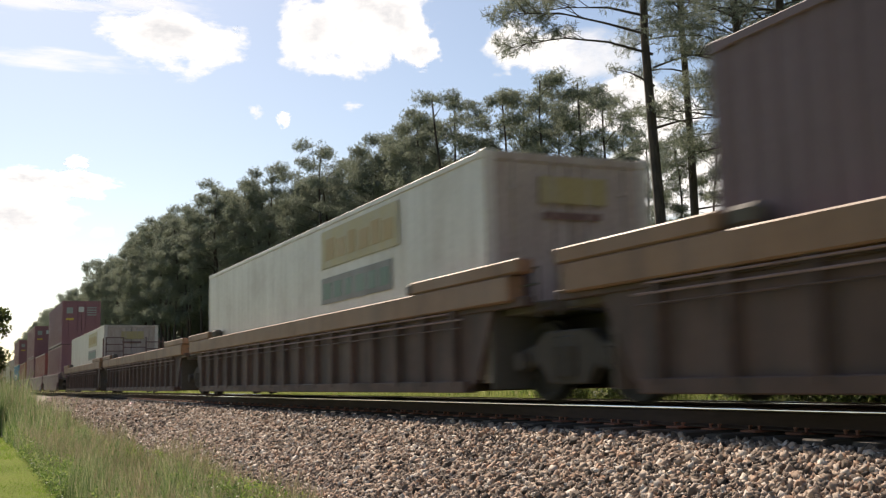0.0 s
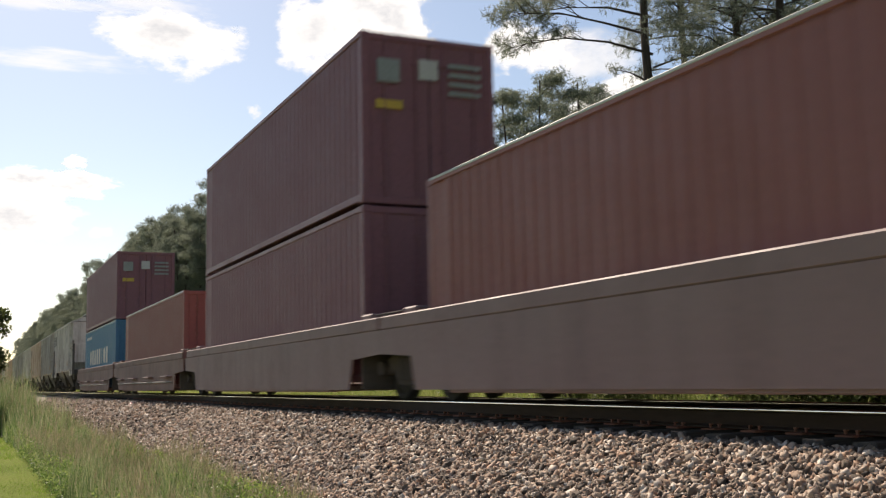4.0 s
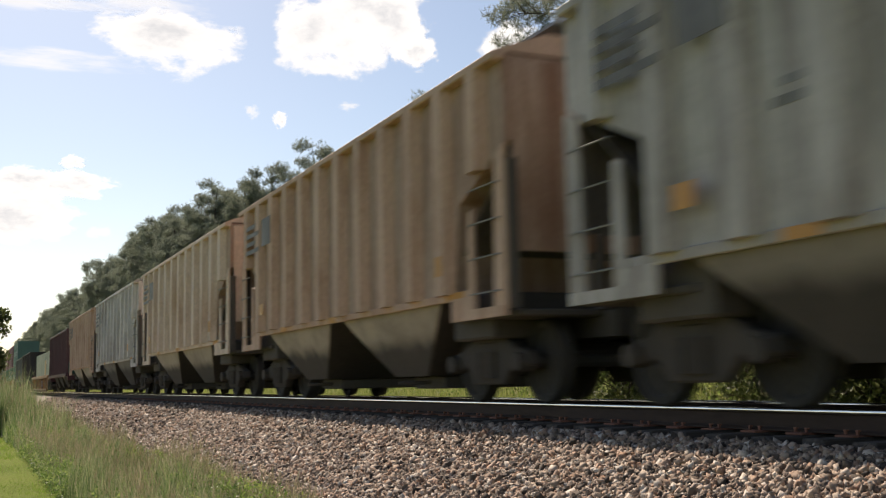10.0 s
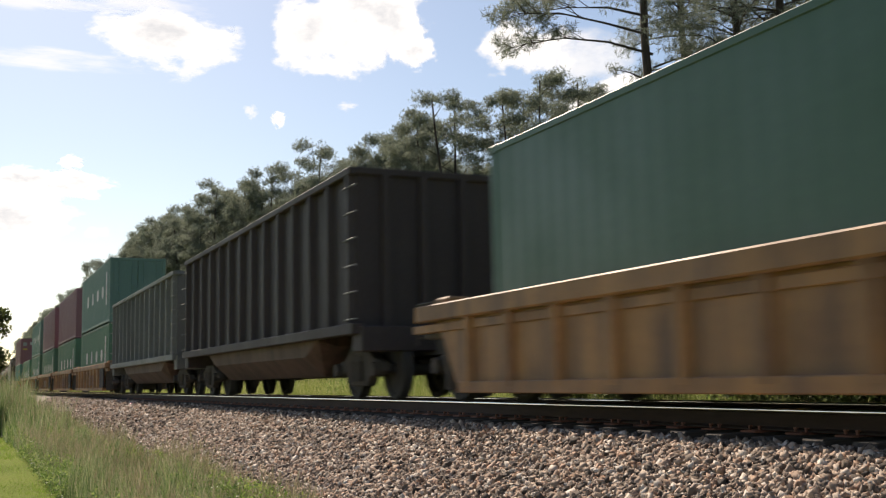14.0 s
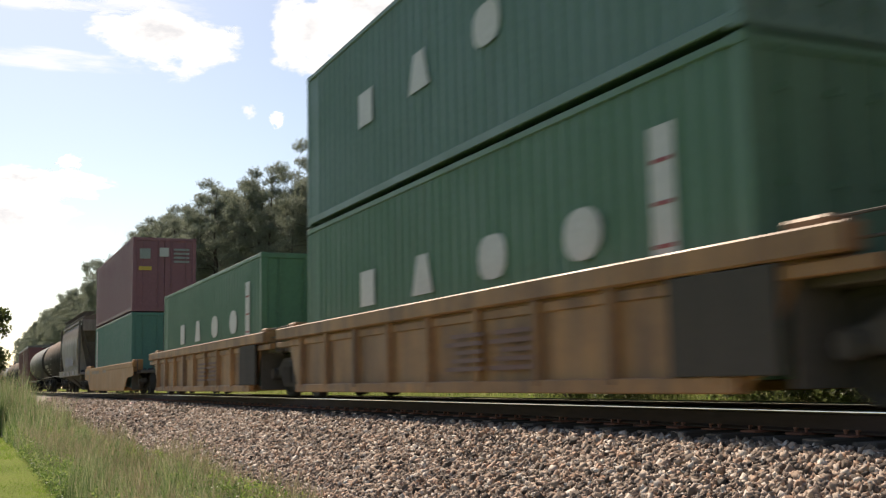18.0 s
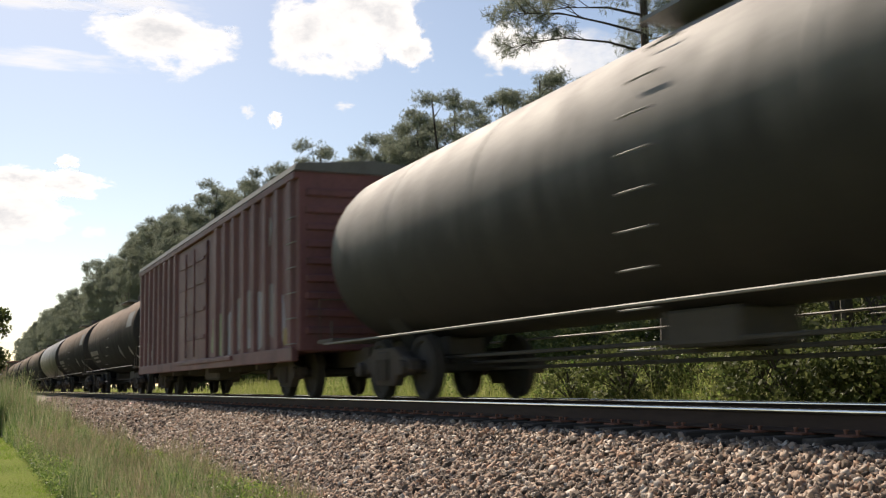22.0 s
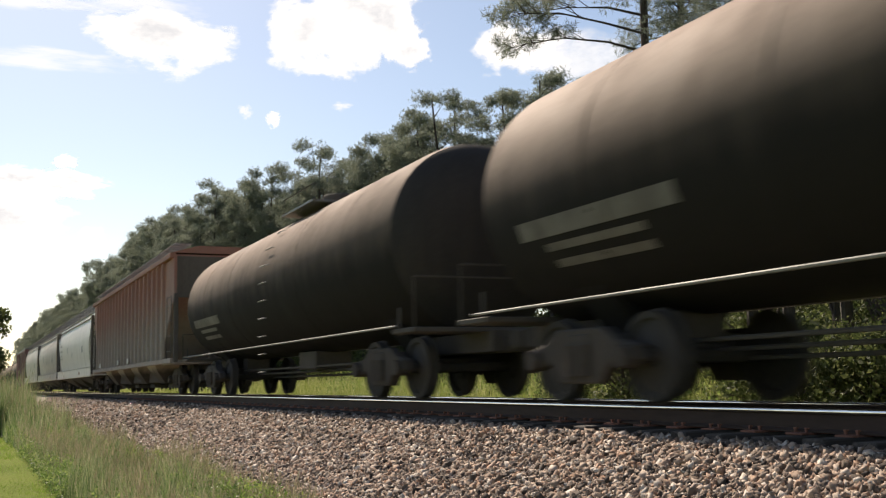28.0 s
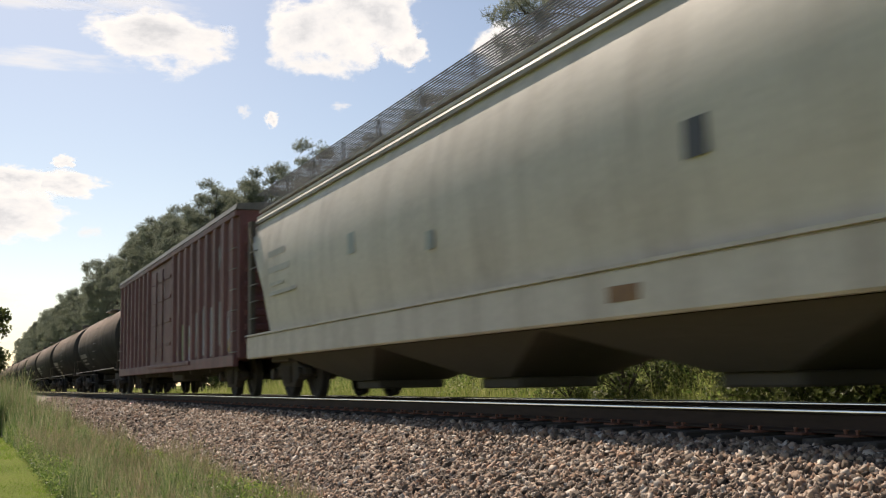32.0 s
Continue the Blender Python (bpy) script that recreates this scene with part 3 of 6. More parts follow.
def broadleaf(seed, height, radius, count, size, label, name="broadleaf_tree", category="tree", low=0.12, group=""):
    """A leafy tree or shrub: a forked trunk and lumps of leaves with gaps between them."""
    r = np.random.default_rng(seed)
    tree = thing(name, label, category, group)
    bm = B()
    lumps = []
    for i in range(26):
        z = height * r.uniform(low, 0.95)
        t = z / height
        rad = radius * math.sqrt(max(0.08, 1 - (2 * t - 0.95) ** 2 * 0.95))
        a = r.uniform(0, 2 * math.pi)
        d = rad * math.sqrt(r.uniform(0.15, 1.0))
        c = Vector((d * math.cos(a), d * math.sin(a), z))
        lumps.append((c, radius * r.uniform(0.24, 0.42)))
        limb(bm, [Vector((0, 0, z * 0.35)), Vector((c.x * 0.5, c.y * 0.5, z * 0.75)), c], [0.05 * radius / 2, 0.03 * radius / 2, 0.008], 4)
    limb(bm, [Vector((0, 0, -0.1)), Vector((0.05, 0.03, height * 0.35)), Vector((0, 0.1, height * 0.8))], [0.075 * radius, 0.055 * radius, 0.02], 7)
    part("trunk" if category == "tree" else "stem", bm, M["bark"], tree, "", True)
    pts = []
    for c, rad in lumps:
        q = r.normal(size=(count // 26, 3))
        q *= (rad * r.uniform(0.35, 1.15, len(q)) / np.linalg.norm(q, axis=1))[:, None]
        pts.append(q * [1, 1, 0.8] + np.array(c))
    v, f = leaves(np.concatenate(pts), size, r)
    part("crown", tri_mesh("crown", v, f, M["leaf"]), None, tree)
    return tree


def at_bearing(bearing, distance):
    b = radians(bearing)
    return EYE.x + distance * math.sin(b), distance * math.cos(b)


def forest():
    kinds = [pine(11 + k, 18.2 + 0.5 * (k % 3), (0.42, 0.5, 0.36, 0.16, 0.2)[k], (2.7, 2.7, 2.7, 2.3, 2.3)[k], 31 if k < 3 else 48, 46, 6, 0.22, 0.036, 0.74, 0.17) for k in range(5)]
    kinds += [pine(21 + k, 18.2 + 0.5 * k, (0.40, 0.46, 0.36)[k], 2.6, 21, 44, 6, 0.22, 0.036, 0.66, 0.16) for k in range(3)]  # thin crowns of the open stand
    edge_y = [36, 50, 55, 64, 71, 78, 86, 94, 120, 170, 250, 330, 420]
    edge_x = [23, 21.5, 18.8, 18.2, 17.4, 15.3, 13.8, 11.2, 11.2, 10.2, 10.5, 10.8, 11]
    r = np.random.default_rng(5)
    spots = []
    y = 63.0
    while y < 420:
        x = float(np.interp(y, edge_y, edge_x))
        step = 2.6 if y < 130 else 5.0
        for row in range(3 if 88 < y < 150 else 2):
            tall_crown = row == 0 or y < 80  # near the corner one sees through between bare trunks
            grown = r.uniform(0.82, 0.98) if y < 95 else r.uniform(0.87, 1.02)
            spots.append((x + 1.2 + row * 4.2 + r.uniform(-1.0, 1.0), y + r.uniform(-1.2, 1.2), grown if row < 2 else 0.84 * grown, int(r.integers(0, 3)) if tall_crown else 3 + int(r.integers(0, 2))))
        y += step
    # the open stand at the wood's near corner: bearing, distance and rise of each top
    for bearing, far, rise in ((23.2, 66, 14.2), (24.4, 62, 15.6), (25.3, 66, 15.2), (28.0, 60, 15.5), (29.1, 65, 15.6), (30.3, 58, 16.4), (31.2, 66, 15.4), (32.2, 60, 16.0), (33.6, 62, 15.3), (34.5, 70, 13.2),
                               (25.2, 84, 11.0), (28.9, 82, 10.4), (31.2, 86, 10.2), (33.0, 86, 10.2), (35.6, 76, 12.4), (37.3, 72, 12.6), (39.2, 70, 12.4), (41.5, 66, 12.5), (44.5, 62, 13.0)):
        x, y = at_bearing(bearing, far)
        k = len(spots) % 3
        spots.append((x, y, (far * math.tan(radians(rise)) + 0.6) / (18.2 + 0.5 * k), 5 + k))
    for y in range(-76, 15, 7):  # the wood goes on beside the line behind the camera
        for row in range(2):
            spots.append((10.5 + row * 5 + r.uniform(-1.2, 1.2), y + r.uniform(-1.5, 1.5), r.uniform(0.9, 1.05), y % 5))
    used = set()
    for x, y, s, i in spots:
        m = pose(x, y, float(ground_height(x)) - 0.1, 0, 0, r.uniform(0, 360))
        tree = kinds[i] if i not in used else copy_thing(kinds[i], m)
        used.add(i)
        tree.scale = (s, s, s)
        tree.matrix_basis = m @ Matrix.Diagonal((s, s, s, 1))


forest()
# the near pines: bearing, distance, height, where the crown begins, reach, limbs, girth
STANDING = [(36.35, 27.0, 19, 0.56, 3.2, 24, 0.155), (38.05, 31.0, 20, 0.46, 2.4, 34, 0.14), (40.8, 28.0, 20, 0.32, 3.0, 80, 0.14), (42.7, 26.5, 19, 0.34, 3.0, 80, 0.14), (45.5, 30.0, 21, 0.3, 3.4, 70, 0.16), (47.0, 34, 20, 0.3, 3.2, 50, 0.16), (43.8, 44, 20, 0.3, 3.0, 40, 0.16)]
SPRAYS = ((8.95, 56, 3.8, 0.25, 0.14, 11), (9.45, 62, 4.0, 0.26, 0.16, 12), (9.95, 50, 3.7, 0.24, 0.12, 10), (8.1, 58, 1.0, 0.5, 0.0, 0), (7.0, -120, 1.6, 0.2, 0.1, 1), (8.6, -100, 1.8, 0.3, 0.1, 3))
for k, (bearing, dist, tall, crown, reach, count, girth) in enumerate(STANDING):
    x, y = at_bearing(bearing, dist)
    close = dist < 40
    t = pine(40 + k, tall, crown, reach, count, 30 if k == 0 else 36 if k in (2, 3, 4) else 24, 10 if close else 6, 0.15 if close else 0.2, 0.014 if close else 0.034, 0.52 if k in (2, 3, 4) else 0.40 if close else 0.6, girth, low=SPRAYS if k == 0 else ((6.3, 20, 2.2, 0.1, 0.1, 5), (7.2, 190, 2.4, 0.2, 0.1, 5), (5.4, 100, 1.8, 0.1, 0.1, 4), (8.0, 290, 2.2, 0.2, 0.1, 5)))
    t.location = (x, y, float(ground_height(x)) - 0.1)
    t.rotation_euler[2] = k * 2.1 if k else 0.0
for k, (bearing, dist, tall, rad, n) in enumerate([(44.9, 23.5, 8.6, 1.35, 26000), (47.4, 20.5, 8.8, 1.9, 26000), (41.5, 36.0, 6.0, 2.2, 12000)]):
    x, y = at_bearing(bearing, dist)
    t = broadleaf(70 + k, tall, rad, n, 0.075, "leafy broadleaf tree with glossy sunlit leaves", low=0.5 if k == 0 else 0.12, group="broadleaf trees beyond the track")
    t.location = (x, y, float(ground_height(x)) - 0.1)
x, y = at_bearing(0.55, 82)
t = broadleaf(90, 8.6, 2.3, 9000, 0.3, "rounded leafy tree standing alone on the lawn")
t.location = (x, y, -1.3)

r = np.random.default_rng(3)
shrub = None
for bearing, dist, s in [(31.2, 24, 0.9), (34.2, 22, 1.15), (35.6, 23, 1.2), (41.0, 20, 1.2), (42.2, 18, 1.3), (44.6, 17.5, 1.0), (46.5, 17, 1.1), (48, 17, 1.2), (38.6, 23, 1.0), (28.5, 30, 1.0), (25, 36, 1.2), (22.5, 42, 1.2)]:
    x, y = at_bearing(bearing, dist)
    m = pose(x, y, float(ground_height(x)) - 0.05, 0, 0, r.uniform(0, 360))
    if shrub is None:
        shrub = broadleaf(80, 1.25, 0.8, 2600, 0.085, "low sunlit green shrub among tall grass", "shrub", "shrub", 0.05, "shrubs on the far verge")
        s_ob = shrub
    else:
        s_ob = copy_thing(shrub, m)
    s_ob.matrix_basis = m @ Matrix.Diagonal((s, s, s, 1))


brush = None
for k in range(52):
    y = 16 + 3.0 * (k % 26)
    back = k // 26  # a second, taller row farther into the wood
    x = float(np.interp(y, [16, 24, 36, 50, 64, 94], [13.5, 17, 21, 21, 18, 12])) + r.uniform(-1.2, 1.2) + 5.0 * back
    s = r.uniform(0.75, 1.2) * (1.0 + 0.7 * back)
    m = pose(x, y, float(ground_height(x)) - 0.1, 0, 0, r.uniform(0, 360)) @ Matrix.Diagonal((s * 1.25, s * 1.25, s, 1))
    if brush is None:
        brush = broadleaf(83, 3.1, 1.9, 5200, 0.16, "tangled green brush at the foot of the pines", "brush_clump", "shrub", 0.03, "brush under the pines")
        ob = brush
    else:
        ob = copy_thing(brush, m)
    ob.matrix_basis = m


def scatter(count, x0, x1, y0, y1, h0, h1, w, lean, r, near=1.0):
    x = r.uniform(x0, x1, count)
    y = y0 + (y1 - y0) * r.uniform(0, 1, count) ** near
    h = r.uniform(h0, h1, count) * r.uniform(0.5, 1.0, count)
    return blades(x, y, ground_height(x) - 0.02, h, np.full(count, w) * (1 + y / 60), np.full(count, lean) * r.uniform(0.2, 1.5, count), r)


def patchy(x, y, r, scale=1.3):
    """Thins plants out into clumps."""
    f = np.sin(x * 2.1 * scale + 1.3 * np.sin(y * 0.9 * scale)) + np.sin(y * 1.3 * scale + 2.0 * np.sin(x * 1.1)) + r.normal(size=len(x)) * 0.7
    return f > -0.55


def weeds(count, x0, x1, y0, y1, h0, h1, w, lean, near=1.0, scale=1.0):
    x = r.uniform(x0, x1, count)
    y = y0 + (y1 - y0) * r.uniform(0, 1, count) ** near
    keep = patchy(x, y, r, scale)
    x, y = x[keep], y[keep]
    n = len(x)
    lump = 0.70 + 0.32 * np.sin(x * 3.1 + y * 0.7) * np.sin(y * 1.7 - x) + 0.24 * np.sin(x * 7.3 - y * 2.9) * np.sin(y * 4.1 + x * 2.0)
    h = (h0 + (h1 - h0) * r.uniform(0, 1, n) ** 1.5) * lump * np.clip((-3.45 - x) / 0.9, 0.3, 1.0)
    return blades(x, y, ground_height(x) - 0.02, h, w * (1 + y / 60) * r.uniform(0.6, 1.3, n), lean * r.uniform(0.2, 1.6, n), r), np.stack([x, y, ground_height(x) + h], 1)


r = np.random.default_rng(9)
near, tips = weeds(46000, -5.75, -3.9, 9, 34, 0.22, 0.85, 0.006, 0.24, 1.5)
edge, _ = weeds(2600, -4.0, -3.4, 10, 45, 0.06, 0.28, 0.007, 0.4, 1.4, 1.6)
far, tips2 = weeds(18000, -5.85, -3.75, 32, 110, 0.4, 1.0, 0.012, 0.25, 1.3, 0.6)
stand, tips3 = weeds(20000, -7.8, -4.6, 38, 80, 1.5, 2.35, 0.014, 0.16, 1.2, 0.3)
clump, tips4 = weeds(6500, -5.7, -4.2, 28, 52, 0.6, 1.5, 0.012, 0.22, 0.9, 0.6)
tagged(new("tall_weeds", tri_mesh("tall_weeds", *joined([near, edge, far, stand, clump]), M["weed"])), "tall seeding grass and weeds at the foot of the ballast", "weeds", kind="stuff")
heads = np.concatenate([tips[::3], tips2[::3], tips3[::3], tips4[::3]])
heads = heads[np.sin(heads[:, 0] * 2.3 + heads[:, 1] * 0.35) + r.normal(size=len(heads)) * 0.5 > -0.2]  # seeding in drifts
n = len(heads) * 4
heads = np.repeat(heads, 4, 0) + r.normal(size=(n, 3)) * [0.012, 0.012, 0.05]
tagged(new("seed_heads", tri_mesh("seed_heads", *blades(heads[:, 0], heads[:, 1], heads[:, 2] - 0.06, r.uniform(0.04, 0.13, n), 0.006 * (1 + heads[:, 1] / 40), np.full(n, 0.35), r), M["seed"])), "straw-brown seed heads of the tall grass", "seed heads", kind="stuff")
k = 15000
wx, wy = r.uniform(-5.8, -3.9, k), 9 + 60 * r.uniform(0, 1, k) ** 1.6
keep = np.sin(wx * 3.3 + 1 + np.sin(wy * 0.5)) * np.sin(wy * 0.8 + wx) + 0.5 * (wx < -5.55) > 0.3
wx, wy = wx[keep], wy[keep]
n = len(wx) * 14
tall = np.repeat(r.uniform(0.12, 0.55, len(wx)) * np.clip((-3.45 - wx) / 0.9, 0.35, 1.0), 14)
pts = np.stack([np.repeat(wx, 14), np.repeat(wy, 14), np.repeat(ground_height(wx), 14)], 1) + r.normal(size=(n, 3)) * [0.05, 0.05, 0.0]
pts[:, 2] += tall * r.uniform(0.15, 1.0, n)
tagged(new("broadleaf_weeds", tri_mesh("broadleaf_weeds", *leaves(pts, 0.04, r), M["weed_leaf"])), "bright green broad-leaved weeds among the grass", "weeds", kind="stuff")
v, f = joined([scatter(44000, -9.5, -5.7, 12, 70, 0.03, 0.085, 0.012, 0.4, r, 1.9), scatter(12000, -11.0, -3.6, -8, 12, 0.03, 0.09, 0.012, 0.4, r, 1.0)])
tagged(new("lawn_grass", tri_mesh("lawn_grass", v, f, M["lawn_blade"])), "short mown bright green lawn grass", "grass", kind="stuff")
v, f = joined([scatter(30000, 3.2, 9.0, 8, 60, 0.25, 0.65, 0.009, 0.4, r, 1.4), scatter(8000, 2.8, 9.0, 50, 220, 0.3, 0.7, 0.03, 0.3, r, 1.2), scatter(20000, 5.5, 11.0, 10, 60, 0.6, 1.35, 0.010, 0.35, r, 1.3)])
tagged(new("verge_grass", tri_mesh("verge_grass", v, f, M["far_grass"])), "sunlit tall grass on the verge beyond the track", "grass", kind="stuff")
k = 2600
vx, vy = r.uniform(5.2, 12.0, k), 8 + 34 * r.uniform(0, 1, k) ** 1.2
keep = np.sin(vx * 1.7 + vy * 0.5) + np.sin(vy * 1.1 - vx * 0.6) + r.normal(size=k) * 0.4 > 0.1
vx, vy = np.repeat(vx[keep], 26), np.repeat(vy[keep], 26)
n = len(vx)
pts = np.stack([vx, vy, ground_height(vx)], 1) + r.normal(size=(n, 3)) * [0.16, 0.16, 0.0]
pts[:, 2] += np.repeat(r.uniform(0.4, 1.25, n // 26), 26) * r.uniform(0.1, 1.0, n)
tagged(new("verge_weeds", tri_mesh("verge_weeds", *leaves(pts, 0.07, r), M["weed_leaf"])), "leafy green weeds on the verge beyond the track", "weeds", kind="stuff")


def paper_scrap(x, y):
    """A crumpled scrap of paper on the lawn's edge."""
    q = np.random.default_rng(21)
    n = 7
    bm = B()
    vs = [[bm.verts.new(((i / (n - 1) - 0.5) * 0.2 + q.uniform(-0.012, 0.012), (j / (n - 1) - 0.5) * 0.14 + q.uniform(-0.012, 0.012), 0.03 + q.uniform(-0.025, 0.035))) for i in range(n)] for j in range(n)]
    for j in range(n - 1):
        for i in range(n - 1):
            bm.faces.new((vs[j][i], vs[j][i + 1], vs[j + 1][i + 1], vs[j + 1][i]))
    bmesh.ops.solidify(bm, geom=bm.faces[:], thickness=0.002)
    ob = whole("paper_scrap", bm, M["paper"], "crumpled white paper scrap at the lawn's edge", "litter")
    ob.location = (x, y, float(ground_height(x)) + 0.03)


def dry_stalk(x0, y0, x1, y1):
    """A fallen dry weed stalk with a few side twigs, lying on the ballast."""
    bm = B()
    a, b = Vector((x0, y0, float(bed_height(x0)) + 0.05)), Vector((x1, y1, float(bed_height(x1)) + 0.10))
    way = [a, a.lerp(b, 0.35) + Vector((0, 0.02, 0.03)), a.lerp(b, 0.7) + Vector((0, -0.02, 0.02)), b]
    limb(bm, way, [0.011, 0.009, 0.007, 0.003], 5)
    for k, f in enumerate((0.3, 0.45, 0.6, 0.75, 0.88)):
        p = a.lerp(b, f) + Vector((0, 0, 0.025))
        limb(bm, [p, p + (b - a).normalized() * 0.14 + Vector((0.02, 0.06 * (-1) ** k, 0.05))], [0.005, 0.002], 4)
    whole("dry_stalk", bm, M["dry_stem"], "fallen dry brown weed stalk across the ballast", "stalk", smooth=True)


paper_scrap(-5.68, 22.2)
dry_stalk(-3.42, 20.2, -2.95, 18.6)


# ---- clouds ----
def cloud(bearing, rise, wide, high, vapour="cloud", turn=0.0, far=2200.0):
    """A cloud bank as a bulged sheet of vapour far off, facing the railway."""
    n = 24
    g = np.linspace(-1, 1, n)
    X, Z = np.meshgrid(g, g)
    Y = -0.25 * np.exp(-2.5 * (X ** 2 + Z ** 2))
    i = (np.arange(n - 1)[:, None] * n + np.arange(n - 1)).ravel()
    tris = np.concatenate([np.stack([i, i + 1, i + n + 1], 1), np.stack([i, i + n + 1, i + n], 1)])
    me = tri_mesh("cloud", np.stack([X.ravel(), Y.ravel(), Z.ravel()], 1), tris, M[vapour])
    ob = tagged(new("cloud", me), "bright white cumulus cloud drifting in a pale blue sky", "cloud", "clouds", "structure")
    p = EYE + far * aim(bearing, rise)
    w, h = far * math.tan(radians(wide / 2)), far * math.tan(radians(high / 2))
    ob.visible_shadow = False
    ob.matrix_basis = Matrix.Translation(p) @ Euler((0, 0, -radians(bearing))).to_matrix().to_4x4() @ Euler((0, radians(turn), 0)).to_matrix().to_4x4() @ Matrix.Diagonal((w, h, h, 1))
    return ob


CLOUDS = [cloud(*spec) for spec in (
    (9.5, 18.0, 11.5, 6.0), (8.3, 19.9, 11.0, 2.6, "cloud_veil"), (18.6, 18.7, 10.5, 7.5), (21.2, 19.6, 8.5, 6.5), (23.3, 17.8, 3.9, 3.6), (29.6, 17.9, 8.5, 5.0), (33.2, 17.2, 10.5, 6.0, "cloud_veil"),
    (2.6, 10.5, 6.0, 2.7), (5.0, 10.4, 6.2, 2.6), (2.3, 8.7, 9.0, 4.4), (15.8, 14.2, 1.5, 1.6), (5.0, 11.6, 2.3, 1.2), (3.8, 16.7, 14.0, 2.2, "cloud_veil"), (2.4, 19.4, 14.0, 2.2, "cloud_veil"),
    (1.6, 4.5, 6.0, 2.4, "cloud_veil"), (1.8, 2.9, 5.0, 2.0, "cloud_veil"), (35.0, 14.2, 12.0, 6.5), (19.5, 14.9, 2.0, 0.9, "cloud_veil"), (14.3, 14.6, 1.2, 1.3, "cloud_veil"), (6.4, 8.0, 2.6, 1.1, "cloud_veil"), (43.0, 10.5, 16.0, 9.0), (37.0, 10.5, 15.0, 9.0), (31.0, 9.0, 10.0, 6.0),
    (-14.0, 14.0, 14.0, 6.0), (60.0, 17.0, 14.0, 6.0), (28.0, 31.0, 16.0, 8.0))]
# ---- rolling stock ----
CONSIST = []  # every moving thing with its place along the train, metres behind the camera's own mark at the start
WHEELSETS = {}


def wheel_mesh():
    bm = B()
    for side in (-1, 1):
        prof = [(0.0, 0.07), (0.05, 0.11), (0.05, 0.16), (0.02, 0.20), (0.02, 0.36), (0.055, 0.385), (0.06, 0.452), (-0.06, 0.457), (-0.068, 0.482), (-0.095, 0.478), (-0.09, 0.385), (-0.015, 0.36), (-0.015, 0.20), (-0.06, 0.16), (-0.06, 0.07)]
        rings = [[(side * (0.775 + x), rad * 1.056 * math.cos(a), rad * math.sin(a)) for a in (2 * math.pi * i / 20 for i in range(20))] for x, rad in prof]
        loft(bm, rings)
    tube(bm, (-1.08, 0, 0), (1.08, 0, 0), 0.075, 8)
    return mesh_of("wheelset", bm, M["wheel_steel"], True)


def side_frame_mesh(side):
    bm = B()
    prof = [(-1.06, 0.44), (-1.02, 0.60), (-0.70, 0.66), (-0.42, 0.80), (0.42, 0.80), (0.70, 0.66), (1.02, 0.60), (1.06, 0.44), (0.72, 0.40), (0.62, 0.46), (0.38, 0.22), (-0.38, 0.22), (-0.62, 0.46), (-0.72, 0.40)]
    extrude_x(bm, prof, side * 0.93, side * 1.10)
    soften(bm, 0.02)
    for y in (-0.89, 0.89):
        tube(bm, (side * 0.98, y, 0.483), (side * 1.2, y, 0.483), 0.115, 8)
    for y in (-0.16, 0.0, 0.16):
        tube(bm, (side * 1.12, y, 0.30), (side * 1.12, y, 0.62), 0.065, 7)
    return mesh_of("side_frame", bm, M["truck_steel"])


WHEEL = wheel_mesh()
FRAMES = {s: side_frame_mesh(s) for s in (-1, 1)}
BOLSTER = mesh_of("truck", soften(box(box(B(), -1.12, 1.12, -0.2, 0.2, 0.42, 0.74), -0.3, 0.3, -0.7, 0.7, 0.5, 0.62), 0.02), M["truck_steel"])
COUPLER_BM = box(box(box(B(), -0.09, 0.09, -0.55, 0.1, 0.78, 0.93), -0.17, 0.17, -0.78, -0.5, 0.72, 1.0), -0.20, -0.05, -0.9, -0.75, 0.74, 0.98)
COUPLER = mesh_of("coupler", soften(COUPLER_BM, 0.02), M["truck_steel"])


def truck(car, y):
    t = part("truck", BOLSTER, None, car, "grimy cast-steel truck")
    t.location = (0, y, 0.03)
    for s in (-1, 1):
        part("side_frame", FRAMES[s], None, t)
    for d in (-0.89, 0.89):
        w = part("wheelset", WHEEL, None, t)
        w.location = (0, d, 0.483)
    return t


def couplers(car, half):
    """Knuckle couplers at both ends; half: half the length over the couplers."""
    a = part("coupler", COUPLER, None, car)
    a.location.y = -half + 0.8
    b = part("coupler", COUPLER, None, car)
    b.location.y = half - 0.8
    b.rotation_euler[2] = math.pi


RUNGS = {}


def rung_mesh(width, side):
    """A bent grab iron that stands off a wall at x = 0."""
    if (width, side) not in RUNGS:
        bm, h = B(), width / 2
        path = [Vector((0, -h, 0)), Vector((side * 0.045, -h, 0)), Vector((side * 0.05, -h + 0.01, 0)), Vector((side * 0.05, h - 0.01, 0)), Vector((side * 0.045, h, 0)), Vector((0, h, 0))]
        rings = []
        for k, p in enumerate(path):
            d = (path[min(k + 1, 5)] - path[max(k - 1, 0)]).normalized()
            u = Vector((0, 0, 1))
            w = d.cross(u)
            rings.append([p + 0.011 * (math.cos(t) * u + math.sin(t) * w) for t in (2 * math.pi * i / 5 for i in range(5))])
        RUNGS[width, side] = mesh_of("rung", loft(bm, rings), M["grab_iron"], True)
    return RUNGS[width, side]


